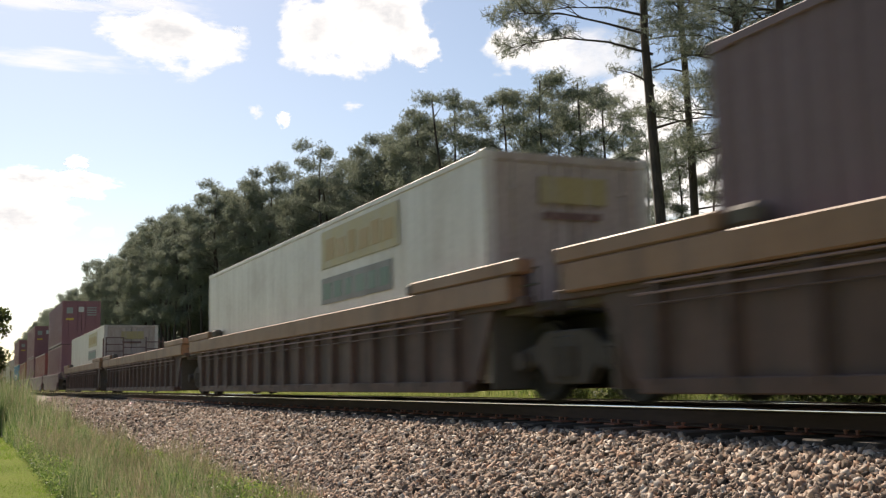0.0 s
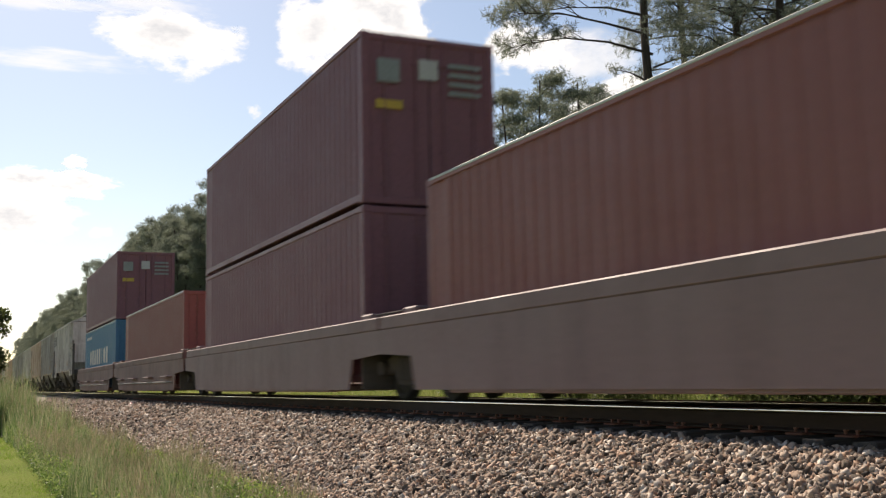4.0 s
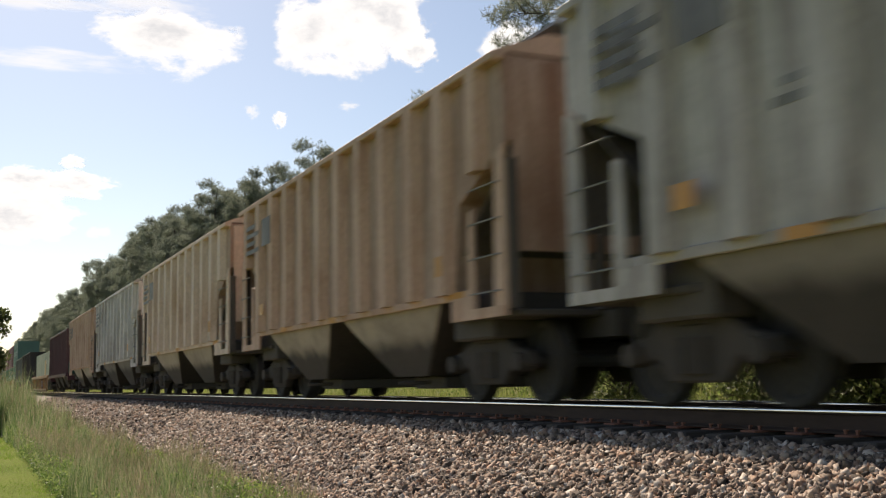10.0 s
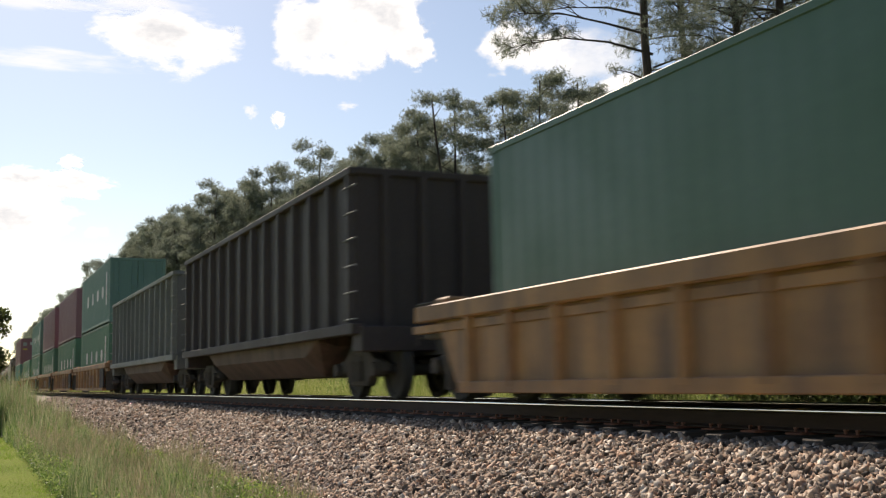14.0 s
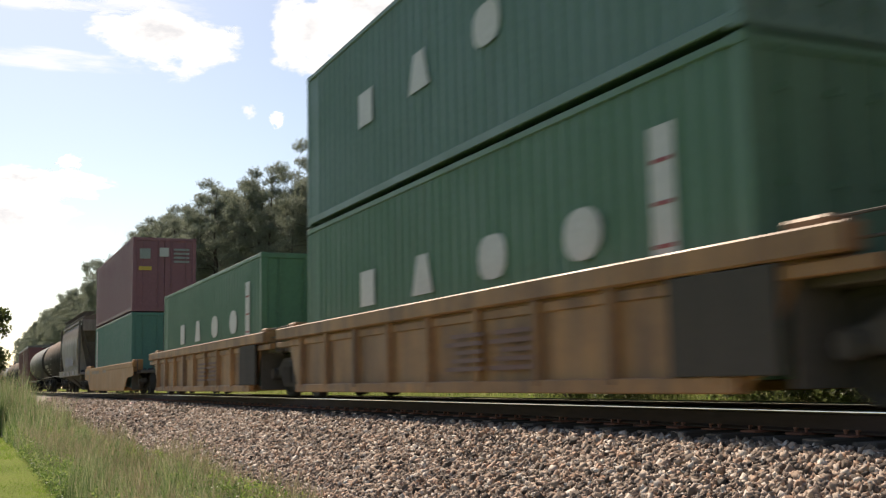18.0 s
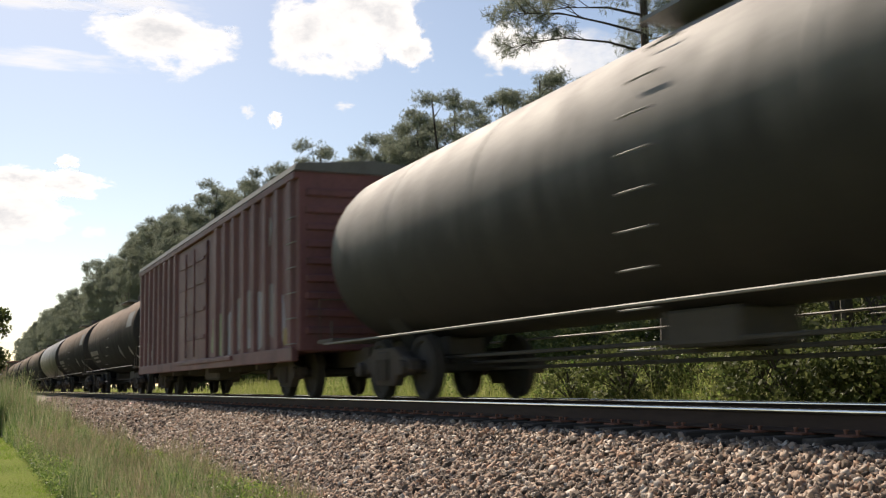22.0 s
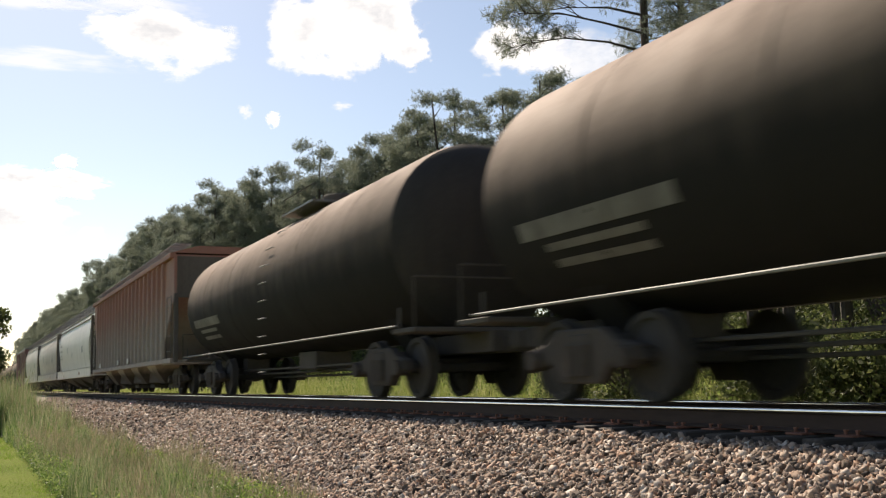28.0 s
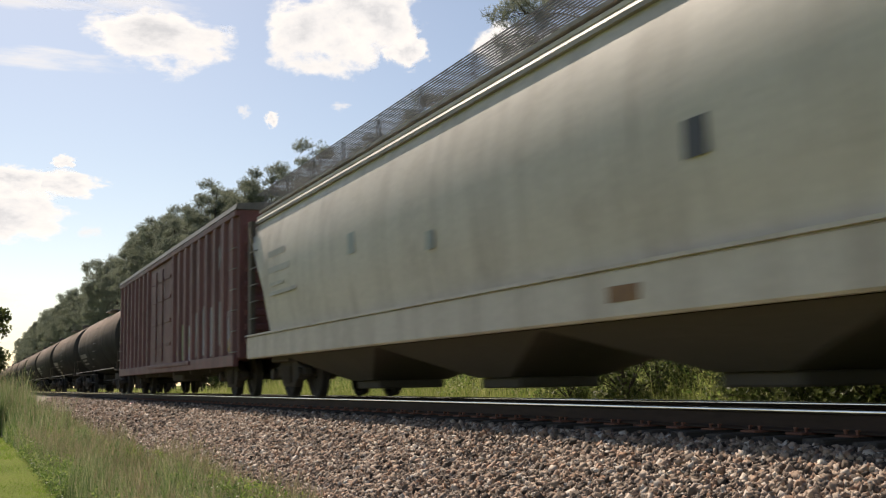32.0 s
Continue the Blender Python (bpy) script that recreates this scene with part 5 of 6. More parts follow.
def open_hopper(paint_key, label, front, rear, top, sill, kind, ribs_n, load=True):
    """An open-top coal hopper or gondola with outside posts."""
    m = M[paint_key]
    half = (rear - front) / 2
    L = half - 0.05
    car = thing("coal_car", label, "coal car", "open coal cars of the train")
    w = 1.46
    for s in (-1, 1):
        part("side_sheet", box(B(), s * (w - 0.02), s * w, -L + 0.35, L - 0.35, sill, top), m, car)
    for e in (-1, 1):
        a, b = sorted((e * (L - 0.39), e * (L - 0.355)))
        part("end_sheet", box(B(), -w + 0.022, w - 0.022, a, b, sill + (1.0 if kind == "hopper" else 0.0), top), m, car)
    part("floor", box(B(), -w + 0.022, w - 0.022, -L + 0.4, L - 0.4, sill, sill + 0.03), m, car)
    rm = rib_mesh("side_post", 0.12, 0.17, sill, top - 0.05, m)
    ribs(car, w, [-L + 0.5 + (2 * L - 1.0) * k / (ribs_n - 1) for k in range(ribs_n)], rm, "side_post")
    rim = B()
    for s in (-1, 1):
        box(rim, s * (w - 0.05), s * (w + 0.13), -L + 0.3, L - 0.3, top - 0.09, top + 0.03)
    for e in (-1, 1):
        a, b = sorted((e * (L - 0.45), e * (L - 0.28)))
        box(rim, -w, w, a, b, top - 0.09, top + 0.03)
    part("top_chord", soften(rim, 0.015), m, car)
    for s in (-1, 1):
        part("side_sill", soften(box(B(), s * (w - 0.04), s * (w + 0.15), -L + 0.2, L - 0.2, sill - 0.12, sill + 0.05), 0.012), m, car)
    if load:
        n = 40
        X, Y = np.meshgrid(np.linspace(-w + 0.02, w - 0.02, 9), np.linspace(-L + 0.4, L - 0.4, n))
        Z = top - 0.75 + 0.5 * np.cos(X / w * 1.3) * (0.85 + 0.15 * np.sin(Y * 1.3)) + np.random.default_rng(4).uniform(-0.04, 0.04, X.shape)
        i = (np.arange(n - 1)[:, None] * 9 + np.arange(8)).ravel()
        part("coal_load", tri_mesh("coal_load", np.stack([X.ravel(), Y.ravel(), Z.ravel()], 1), np.concatenate([np.stack([i, i + 1, i + 10], 1), np.stack([i, i + 10, i + 9], 1)]), M["coal_black"]), None, car, "heap of black coal")
    part("centre_sill", box(B(), -0.28, 0.28, -L - 0.3, L + 0.3, 0.72, 1.0), M["underframe"], car)
    if kind == "hopper":
        for k in range(3):
            y = (k - 1) * (2 * L - 4.2) / 3
            bm = loft(B(), [[(-1.4, y - 1.5, sill - 0.02), (1.4, y - 1.5, sill - 0.02), (1.4, y + 1.5, sill - 0.02), (-1.4, y + 1.5, sill - 0.02)], [(-1.1, y - 0.35, 0.34), (1.1, y - 0.35, 0.34), (1.1, y + 0.35, 0.34), (-1.1, y + 0.35, 0.34)]])
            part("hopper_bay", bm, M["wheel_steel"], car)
    else:
        ring = [(-1.42, sill - 0.05), (-1.38, 0.78), (-1.0, 0.42), (1.0, 0.42), (1.38, 0.78), (1.42, sill - 0.05)]
        tub = [(-L + 2.6, 0.25), (-L + 3.4, 1.0), (L - 3.4, 1.0), (L - 2.6, 0.25)]
        part("tub_floor", loft(B(), [[(x, y, sill - 0.05 - (sill - 0.05 - z) * k) for x, z in ring] for y, k in tub]), M["well_dark"], car, "rounded tub belly between the trucks")
    for e in (-1, 1):
        y = e * L
        a, b = sorted((y - e * 0.05, y - e * 0.5))
        part("end_sill", soften(box(B(), -1.5, 1.5, a, b, 0.78, sill), 0.015), m, car)
        bm = B()
        for x in (-1.0, -0.35, 0.35, 1.0):
            box(bm, x - 0.06, x + 0.06, *sorted((y - e * 0.35, y - e * 0.22)), sill, top - 0.08)
        part("end_post", bm, m, car)
        for s in (-1, 1):
            a, b = sorted((y - e * 0.1, y - e * 0.55))
            ladder(car, s * (w + 0.1), a, b, sill - 0.1, top - 0.1, 6, name="side_ladder", stiles=False)
        truck(car, e * (L - 1.35))
    couplers(car, half + 0.6)
    CONSIST.append((car, (front + rear) / 2))
    return car


def tank_car(paint_key, label, front, rear, patch=False, radius=1.47, centre=2.42, rail=1.08):
    """A long tank car: domed shell, sill handrail, manway platform with railing, ladder."""
    m = M[paint_key]
    half = (rear - front) / 2
    L = half - 0.05
    car = thing("tank_car", label, "tank car", "tank cars of the train")
    rings, n = [], 40
    steps = [(0.0, 0.02), (0.02, 0.25), (0.07, 0.45), (0.16, 0.66), (0.28, 0.82), (0.42, 0.93), (0.56, 0.985), (0.70, 1.0)]
    outline = [(-L + a, k) for a, k in steps] + [(L - a, k) for a, k in reversed(steps)]
    for y, k in outline:
        rings.append([(radius * k * math.sin(t), y, centre + radius * k * math.cos(t)) for t in (2 * math.pi * i / n for i in range(n))])
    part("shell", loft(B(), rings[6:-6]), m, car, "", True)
    # Front head coloured dark for shade, as it faces away from the sun.
    part("tank_head", loft(B(), rings[:7]), M["tank_head_shade"], car, "domed head with shade in its paint", True)
    part("tank_head", loft(B(), rings[-7:]), m, car, "domed head in the shell's dust and sunlit tones", True)
    for y in (-L * 0.66, -L * 0.33, L * 0.33, L * 0.66):
        bm = loft(B(), [[((radius + d) * math.sin(t), y + dy, centre + (radius + d) * math.cos(t)) for t in (2 * math.pi * i / n for i in range(n))] for dy, d in ((-0.03, 0.0), (-0.02, 0.006), (0.02, 0.006), (0.03, 0.0))], caps=False)
        part("weld_seam", bm, m, car, "", True)
    for e in (-1, 1):
        a, b = sorted((e * (L - 2.7), e * (L + 0.35)))
        part("stub_sill", soften(box(B(), -0.3, 0.3, a, b, 0.70, 1.02), 0.015), M["underframe"], car)
        a, b = sorted((e * (L - 2.3), e * (L - 1.7)))
        part("saddle", loft(B(), [[(-1.3, a, 1.75), (1.3, a, 1.75), (1.3, b, 1.75), (-1.3, b, 1.75)], [(-0.5, a, 0.75), (0.5, a, 0.75), (0.5, b, 0.75), (-0.5, b, 0.75)]]), m, car)
        a, b = sorted((e * (L - 0.55), e * (L + 0.25)))
        part("end_platform", soften(box(B(), -1.45, 1.45, a, b, 0.98, 1.05), 0.012), M["underframe"], car)
        bm = B()
        for x in (-1.42, 1.42):
            tube(bm, (x, e * (L + 0.2), 1.04), (x, e * (L + 0.2), 1.75), 0.012, 5)
        tube(bm, (-1.42, e * (L + 0.2), 1.75), (1.42, e * (L + 0.2), 1.75), 0.012, 5)
        part("end_railing", bm, M["underframe"], car)
        for s in (-1, 1):
            part("corner_stay", box(B(), s * 1.39, s * 1.41, *sorted((e * (L - 0.40), e * (L - 0.36))), 0.95, 1.35), M["underframe"], car, "thin corner bracket")
        truck(car, e * (L - 2.0))
    for s in (-1, 1):
        bm = B()
        tube(bm, (s * 1.5, -L + 0.3, rail), (s * 1.5, L - 0.3, rail), 0.017, 6)
        part("side_handrail", bm, M["grab_iron"], car, "bright steel handrail along the tank")
        rung = rung_mesh(0.44, s)
        for k in range(9):
            z = 0.55 + 0.36 * k
            x = 1.5 if z < centre else max(0.5, math.sqrt(max(0, (radius + 0.02) ** 2 - (z - centre) ** 2)))
            part("rung", rung, None, car).location = (s * x, -0.7, z)
    for k in range(3):
        part("brake_pipe", tube(B(), (0.35 * (k - 1), -L + 2.6, 0.66 - 0.09 * k), (0.35 * (k - 1), L - 2.6, 0.66 - 0.09 * k), 0.025, 6), M["underframe"], car)
    part("valve_box", soften(box(B(), -0.4, 0.4, -0.7, 0.5, 0.6, 0.98), 0.03), M["underframe"], car)
    z = centre + radius
    part("manway", soften(loft(B(), [[(0.36 * math.cos(t), -1.2 + 0.36 * math.sin(t), zz) for t in (2 * math.pi * i / 14 for i in range(14))] for zz in (z - 0.1, z + 0.28)]), 0.03), M["underframe"], car)
    part("top_platform", box(box(B(), -0.95, -0.45, -2.3, -0.1, z - 0.06, z - 0.02), 0.45, 0.95, -2.3, -0.1, z - 0.06, z - 0.02), M["grating"], car)
    for s in (-1, 1):
        bm = B()
        for y in (-2.3, -1.2, -0.1):
            tube(bm, (s * 0.9, y, z - 0.1), (s * 0.9, y, z + 0.3), 0.013, 4)
        tube(bm, (s * 0.9, -2.3, z + 0.3), (s * 0.9, -0.1, z + 0.3), 0.013, 4)
        part("platform_railing", bm, M["underframe"], car)

    def on_shell(rows, key, label, name="marking"):
        """A painted shape wrapped on the near flank; rows: height, first and last place along the car."""
        skin = [[(-math.sqrt(radius ** 2 - (z - centre) ** 2) - d, y, z) for z, a, b in rows for y in (a, b)] for d in (0.0, 0.006)]
        bm = B()
        vs = [[bm.verts.new(p) for p in layer] for layer in skin]
        for k in range(len(rows) - 1):
            for layer in vs:
                bm.faces.new((layer[2 * k], layer[2 * k + 1], layer[2 * k + 3], layer[2 * k + 2]))
        return part(name, bm, M[key], car, label, True)

    for a, b, z0, z1 in () if paint_key == "tank_grey_lit" else ((-4.15, -1.3, 1.82, 2.02), (-3.55, -1.75, 1.67, 1.75), (-3.55, -1.8, 1.5, 1.58)):
        on_shell([(z0 + (z1 - z0) * k / 2, L + a, L + b) for k in range(3)], "faded_grey", "faded pale lettering line")
    if patch:
        for y, z, h, key, what in ((-L + 4.9, 1.72, 0.26, "faded_grey", "faded diamond placard"), (-L + 2.3, 1.66, 0.2, "patch_grey", "grimy diamond placard"), (-L + 1.6, 1.35, 0.22, "patch_grey", "grimy diamond placard")):
            on_shell([(z + h * k / 4, y - h * (1 - abs(k) / 4) - 0.005, y + h * (1 - abs(k) / 4) + 0.005) for k in range(-4, 5)], key, what, "placard")
        on_shell([(2.55 + 0.07 * k, -L + 0.95, -L + 2.3) for k in range(9)], "patch_grey", "pale painted patch")
    couplers(car, half + 0.85)
    CONSIST.append((car, (front + rear) / 2))
    return car


def boxcar(front, rear):
    m = M["box_red"]
    half = (rear - front) / 2
    L = half - 0.1
    car = thing("boxcar", "weathered dark red boxcar with ribbed sides and faded graffiti", "boxcar", "boxcars of the train")
    part("body", soften(box(B(), -1.48, 1.48, -L, L, 0.9, 4.24), 0.02), m, car)
    part("roof", extrude_y(B(), [(-1.58, 4.23), (-1.54, 4.36), (0, 4.5), (1.54, 4.36), (1.58, 4.23)], -L - 0.05, L + 0.05), M["coal_grey"], car, "pale galvanised roof edge")
    rm = rib_mesh("rib", 0.085, 0.40, 0.98, 4.1, m)
    door = (-1.6, 1.95)
    ribs(car, 1.48, [y for y in (-L + 0.4 + (2 * L - 0.8) * k / 20 for k in range(21)) if not door[0] - 0.25 < y < door[1] + 0.25], rm)
    for s in (-1, 1):
        part("side_sill", soften(box(B(), s * 1.44, s * 1.57, -L + 0.2, L - 0.2, 0.72, 0.98), 0.015), m, car)
        part("top_chord", soften(box(B(), s * 1.44, s * 1.575, -L, L, 4.08, 4.225), 0.015), m, car)
        d = part("door", soften(box(B(), s * 1.48, s * 1.545, door[0], door[1], 0.95, 3.95), 0.015), m, car, "sliding plug door")
        bm = B()
        for z in (1.5, 2.2, 2.9, 3.5):
            box(bm, s * 1.545, s * 1.575, door[0] + 0.1, door[1] - 0.1, z, z + 0.09)
        for y in (door[0] + 1.2, door[1] - 1.2):
            tube(bm, (s * 1.6, y, 1.05), (s * 1.6, y, 3.85), 0.025, 6)
        part("door_bar", bm, m, d)
        part("door_track", soften(box(B(), s * 1.5, s * 1.62, door[0] - 3.0, door[1] + 0.3, 0.86, 0.95), 0.01), m, car)
        for e in (-1, 1):
            y = e * L
            a, b = sorted((y - e * 0.05, y - e * 0.55))
            ladder(car, s * 1.52, a, b, 0.8, 3.6 if e < 0 else 2.2, 6 if e < 0 else 4, name="side_ladder", stiles=False)
    for e in (-1, 1):
        a, b = sorted((e * L, e * (L + 0.06)))
        for k in range(9):
            part("end_corrugation", soften(box(B(), -1.35, 1.35, a, b, 1.2 + 0.32 * k, 1.34 + 0.32 * k), 0.02), m, car)
    part("centre_sill", box(B(), -0.28, 0.28, -L - 0.4, L + 0.4, 0.6, 0.95), M["underframe"], car)
    for k in range(6):
        y = -L + 3.4 + (2 * L - 6.8) * k / 5
        part("cross_bearer", box(B(), -1.4, 1.4, y - 0.06, y + 0.06, 0.62, 0.88), M["underframe"], car)
    part("brake_reservoir", soften(box(B(), -1.1, -0.5, -1.0, 0.6, 0.45, 0.8), 0.05), M["underframe"], car)
    for k, (y, z, a, b, key) in enumerate(((1.3, 1.55, 0.42, 0.5, "graffiti_violet"), (2.1, 1.75, 0.5, 0.6, "graffiti_pale"), (2.9, 1.6, 0.45, 0.62, "graffiti_violet"), (3.6, 1.9, 0.4, 0.45, "graffiti_pale"), (3.9, 1.35, 0.5, 0.35, "graffiti_violet"),
                                           (4.7, 1.6, 0.45, 0.6, "graffiti_pale"), (5.5, 1.5, 0.4, 0.55, "graffiti_violet"), (6.5, 1.5, 1.0, 0.55, "graffiti_green"), (0.8, 1.2, 0.3, 0.2, "gold_mark"))):
        spray(car, -1.481, -L + y, z, a, b, key, k)
    for k, (y, z, a, b) in enumerate(((1.2, 1.35, 0.4, 0.45), (2.0, 1.2, 0.45, 0.4), (2.7, 1.3, 0.3, 0.35))):
        spray(car, -1.481, L - y, z, a, b, "graffiti_pale", 20 + k)
    spray(car, -1.482, -L + 2.15, 3.35, 0.3, 0.32, "graffiti_pale", 15)
    for e in (-1, 1):
        truck(car, e * (L - 2.3))
    couplers(car, half + 0.75)
    CONSIST.append((car, (front + rear) / 2))
    return car


# ---- intermodal ----
def container(paint_key, label, front, length, base, marks="", smooth=False, height=2.896, top_rail=None):
    """A shipping container with corrugated sides, doors at its leading end; base: height of its floor's underside."""
    m = M[paint_key]
    w, L, H = 1.219, length / 2, height
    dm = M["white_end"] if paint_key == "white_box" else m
    box_ = thing("shipping_container", label, "container", "containers on the well cars")
    wave = 0.006 if smooth else 0.042
    pitch = 0.305 if smooth else 0.278
    for s in (-1, 1):
        xs = []
        y = -L + 0.12
        while y < L - 0.12 - pitch:
            for f, d in ((0.0, 0), (0.26, 0), (0.5, 1), (0.76, 1)):
                xs.append((y + f * pitch, d))
            y += pitch
        xs.append((L - 0.12, 0))
        bm = B()
        rings = [[(s * (w - 0.012 - d * wave), yy, z) for z in (0.16, H - 0.09)] for yy, d in xs]
        loft(bm, rings, closed=False, caps=False)
        rings = [[(s * (w - 0.07), yy, z) for z in (0.16, H - 0.09)] for yy, d in (xs[0], xs[-1])]
        loft(bm, rings, closed=False, caps=False)
        part("side_wall", bm, m, box_)
        part("bottom_rail", soften(box(B(), s * (w - 0.09), s * w, -L + 0.1, L - 0.1, 0.045, 0.165), 0.01), m, box_)
        part("top_rail", soften(box(B(), s * (w - 0.08), s * w, -L + 0.1, L - 0.1, H - 0.095, H - 0.01), 0.01), m, box_)
        # Thin pale strip added for the sun's glint on the roof edge.
        if top_rail:
            part("roof_lip", soften(box(B(), s * (w - 0.06), s * (w + 0.006), -L + 0.1, L - 0.1, H - 0.042, H - 0.006), 0.006), M[top_rail], box_, "pale lip added for the sun glint along the roof edge")
    for e in (-1, 1):
        for s in (-1, 1):
            a, b = sorted((e * L, e * (L - 0.13)))
            p = part("corner_post", soften(box(B(), s * (w - 0.15), s * w, a, b, 0.11, H - 0.11), 0.012), m, box_)
            for z in (0.0, H - 0.118):
                a, b = sorted((e * (L + 0.004), e * (L - 0.18)))
                part("corner_casting", soften(box(B(), s * (w - 0.165), s * (w + 0.004), a, b, z, z + 0.118), 0.012), m, p)
    part("roof", box(B(), -w + 0.06, w - 0.06, -L + 0.1, L - 0.1, H - 0.06, H - 0.03), m, box_)
    part("floor", box(B(), -w + 0.06, w - 0.06, -L + 0.1, L - 0.1, 0.08, 0.15), m, box_)
    part("end_wall", box(B(), -w + 0.14, w - 0.14, L - 0.07, L - 0.03, 0.05, H - 0.05), m, box_)
    for s in (-1, 1):
        d = part("door", soften(box(B(), s * 0.01, s * (w - 0.15), -L + 0.03, -L + 0.08, 0.12, H - 0.12), 0.01), dm, box_)
        for x in (0.25, 0.82):
            bm = tube(B(), (s * x, -L - 0.01, 0.1), (s * x, -L - 0.01, H - 0.1), 0.018, 6)
            for z in (0.3, 0.9, 1.6, 2.4):
                box(bm, s * x - 0.05, s * x + 0.05, -L - 0.02, -L + 0.03, z, z + 0.06)
            part("lock_rod", bm, dm, d, "steel door locking rod")
    part("door_header", soften(box(B(), -w + 0.14, w - 0.14, -L, -L + 0.1, H - 0.13, H - 0.01), 0.01), dm, box_)
    part("door_sill", soften(box(B(), -w + 0.14, w - 0.14, -L, -L + 0.1, 0.0, 0.13), 0.01), m, box_)
    x, f = -w - 0.001, -L - 0.012
    if marks == "big_white":      # four tall white blocks and an upright strip near the leading end
        for k, y in enumerate((9.0, 6.8, 4.65, 2.6)):
            shape_mark(box_, x, -L + y, 1.52, 0.37, 0.28, k)
        mark(box_, x, -L + 1.0, -L + 1.38, 0.85, 2.35, "white_mark", label="upright white strip")
        for k in range(3):
            mark(box_, x - 0.0045, -L + 1.04, -L + 1.34, 1.2 + 0.4 * k, 1.24 + 0.4 * k, "red_line", label="thin red line")
    if marks == "blue_white":
        for k in range(8):
            shape_mark(box_, x, L - 2.75 - k * 0.93, 1.50, 0.36 if k != 5 else 0.12, 0.36, (3, 0, 1, 0, 0, 0, 2, 0)[k])
        mark(box_, x, L - 3.0, L - 0.8, 2.45, 2.58, "white_mark", label="thin white line")
    if marks == "door_white":
        part("marking", box(B(), -0.95, -0.55, f - 0.02, f, H - 0.85, H - 0.45), M["grey_mark"], box_, "pale block on the door")
        bm = B()
        for k in range(4):
            box(bm, 0.35, 0.95, f - 0.012, f, H - 0.5 - 0.16 * k, H - 0.42 - 0.16 * k)
        part("marking", bm, M["grey_mark"], box_, "lines of faded small marks")
    if marks == "door_white":
        part("marking", box(B(), -0.98, -0.5, f - 0.012, f, H - 1.3, H - 1.15), M["yellow_mark"], box_, "yellow strip on the door")
        part("marking", box(B(), -0.2, 0.15, f - 0.012, f, H - 0.75, H - 0.4), M["white_mark"], box_, "pale round block on the door")
    if marks == "panels":
        mark(box_, x, -L + 2.85, -L + 6.55, 2.05, 2.72, "faded_yellow", label="large faded yellow panel")
        mark(box_, x, -L + 3.15, -L + 6.55, 1.42, 1.88, "patch_grey", label="dull grey panel")
        for k, (a, b) in enumerate(((3.05, 3.5), (3.6, 4.0), (4.1, 4.6), (4.75, 5.1), (5.25, 5.7), (5.8, 6.3))):
            mark(box_, x - 0.0045, -L + a, -L + b, 2.18, 2.50 + 0.06 * (k % 2), "gold_mark", label="dull gold bar on the yellow panel")
            mark(box_, x - 0.0045, -L + a + 0.2, -L + b + 0.15, 1.5, 1.78, "moss_mark", label="dark green bar on the panel")
        part("marking", box(B(), -0.45, 0.55, f - 0.012, f, H - 0.65, H - 0.3), M["faded_yellow"], box_, "faded yellow block on the end")
        part("marking", box(B(), -0.4, 0.45, f - 0.012, f, H - 0.85, H - 0.76), M["well_brown"], box_, "brown bar on the end")
    if marks == "green_panel":
        mark(box_, x, -L + 3.75, -L + 5.4, 1.15, 2.25, "gold_mark", label="square yellow-brown panel")
        mark(box_, x, -L + 2.85, -L + 3.2, 1.9, 2.4, "white_mark", label="small white diamond block")
        part("marking", box(B(), 0.1, 0.7, f - 0.012, f, H - 0.75, H - 0.3), M["yellow_mark"], box_, "yellow block on the end")
        bm = B()
        loft(bm, [[(-0.55 + 0.3 * math.cos(t), f - d, 1.75 + 0.3 * math.sin(t)) for t in (0, math.pi / 2, math.pi, 1.5 * math.pi)] for d in (0.0, 0.012)])
        part("marking", bm, M["white_mark"], box_, "white diamond placard")
    if marks == "side_small":
        mark(box_, x, L - 1.0, L - 0.5, 0.95, 2.7, "white_mark", label="upright pale strip")
        for k in range(6):
            mark(box_, x - 0.0045, L - 0.9, L - 0.6, 1.1 + 0.26 * k, 1.25 + 0.26 * k, "grey_mark", label="faded grey bar")
    CONSIST.append((box_, front + L))
    box_["base"] = base
    return box_


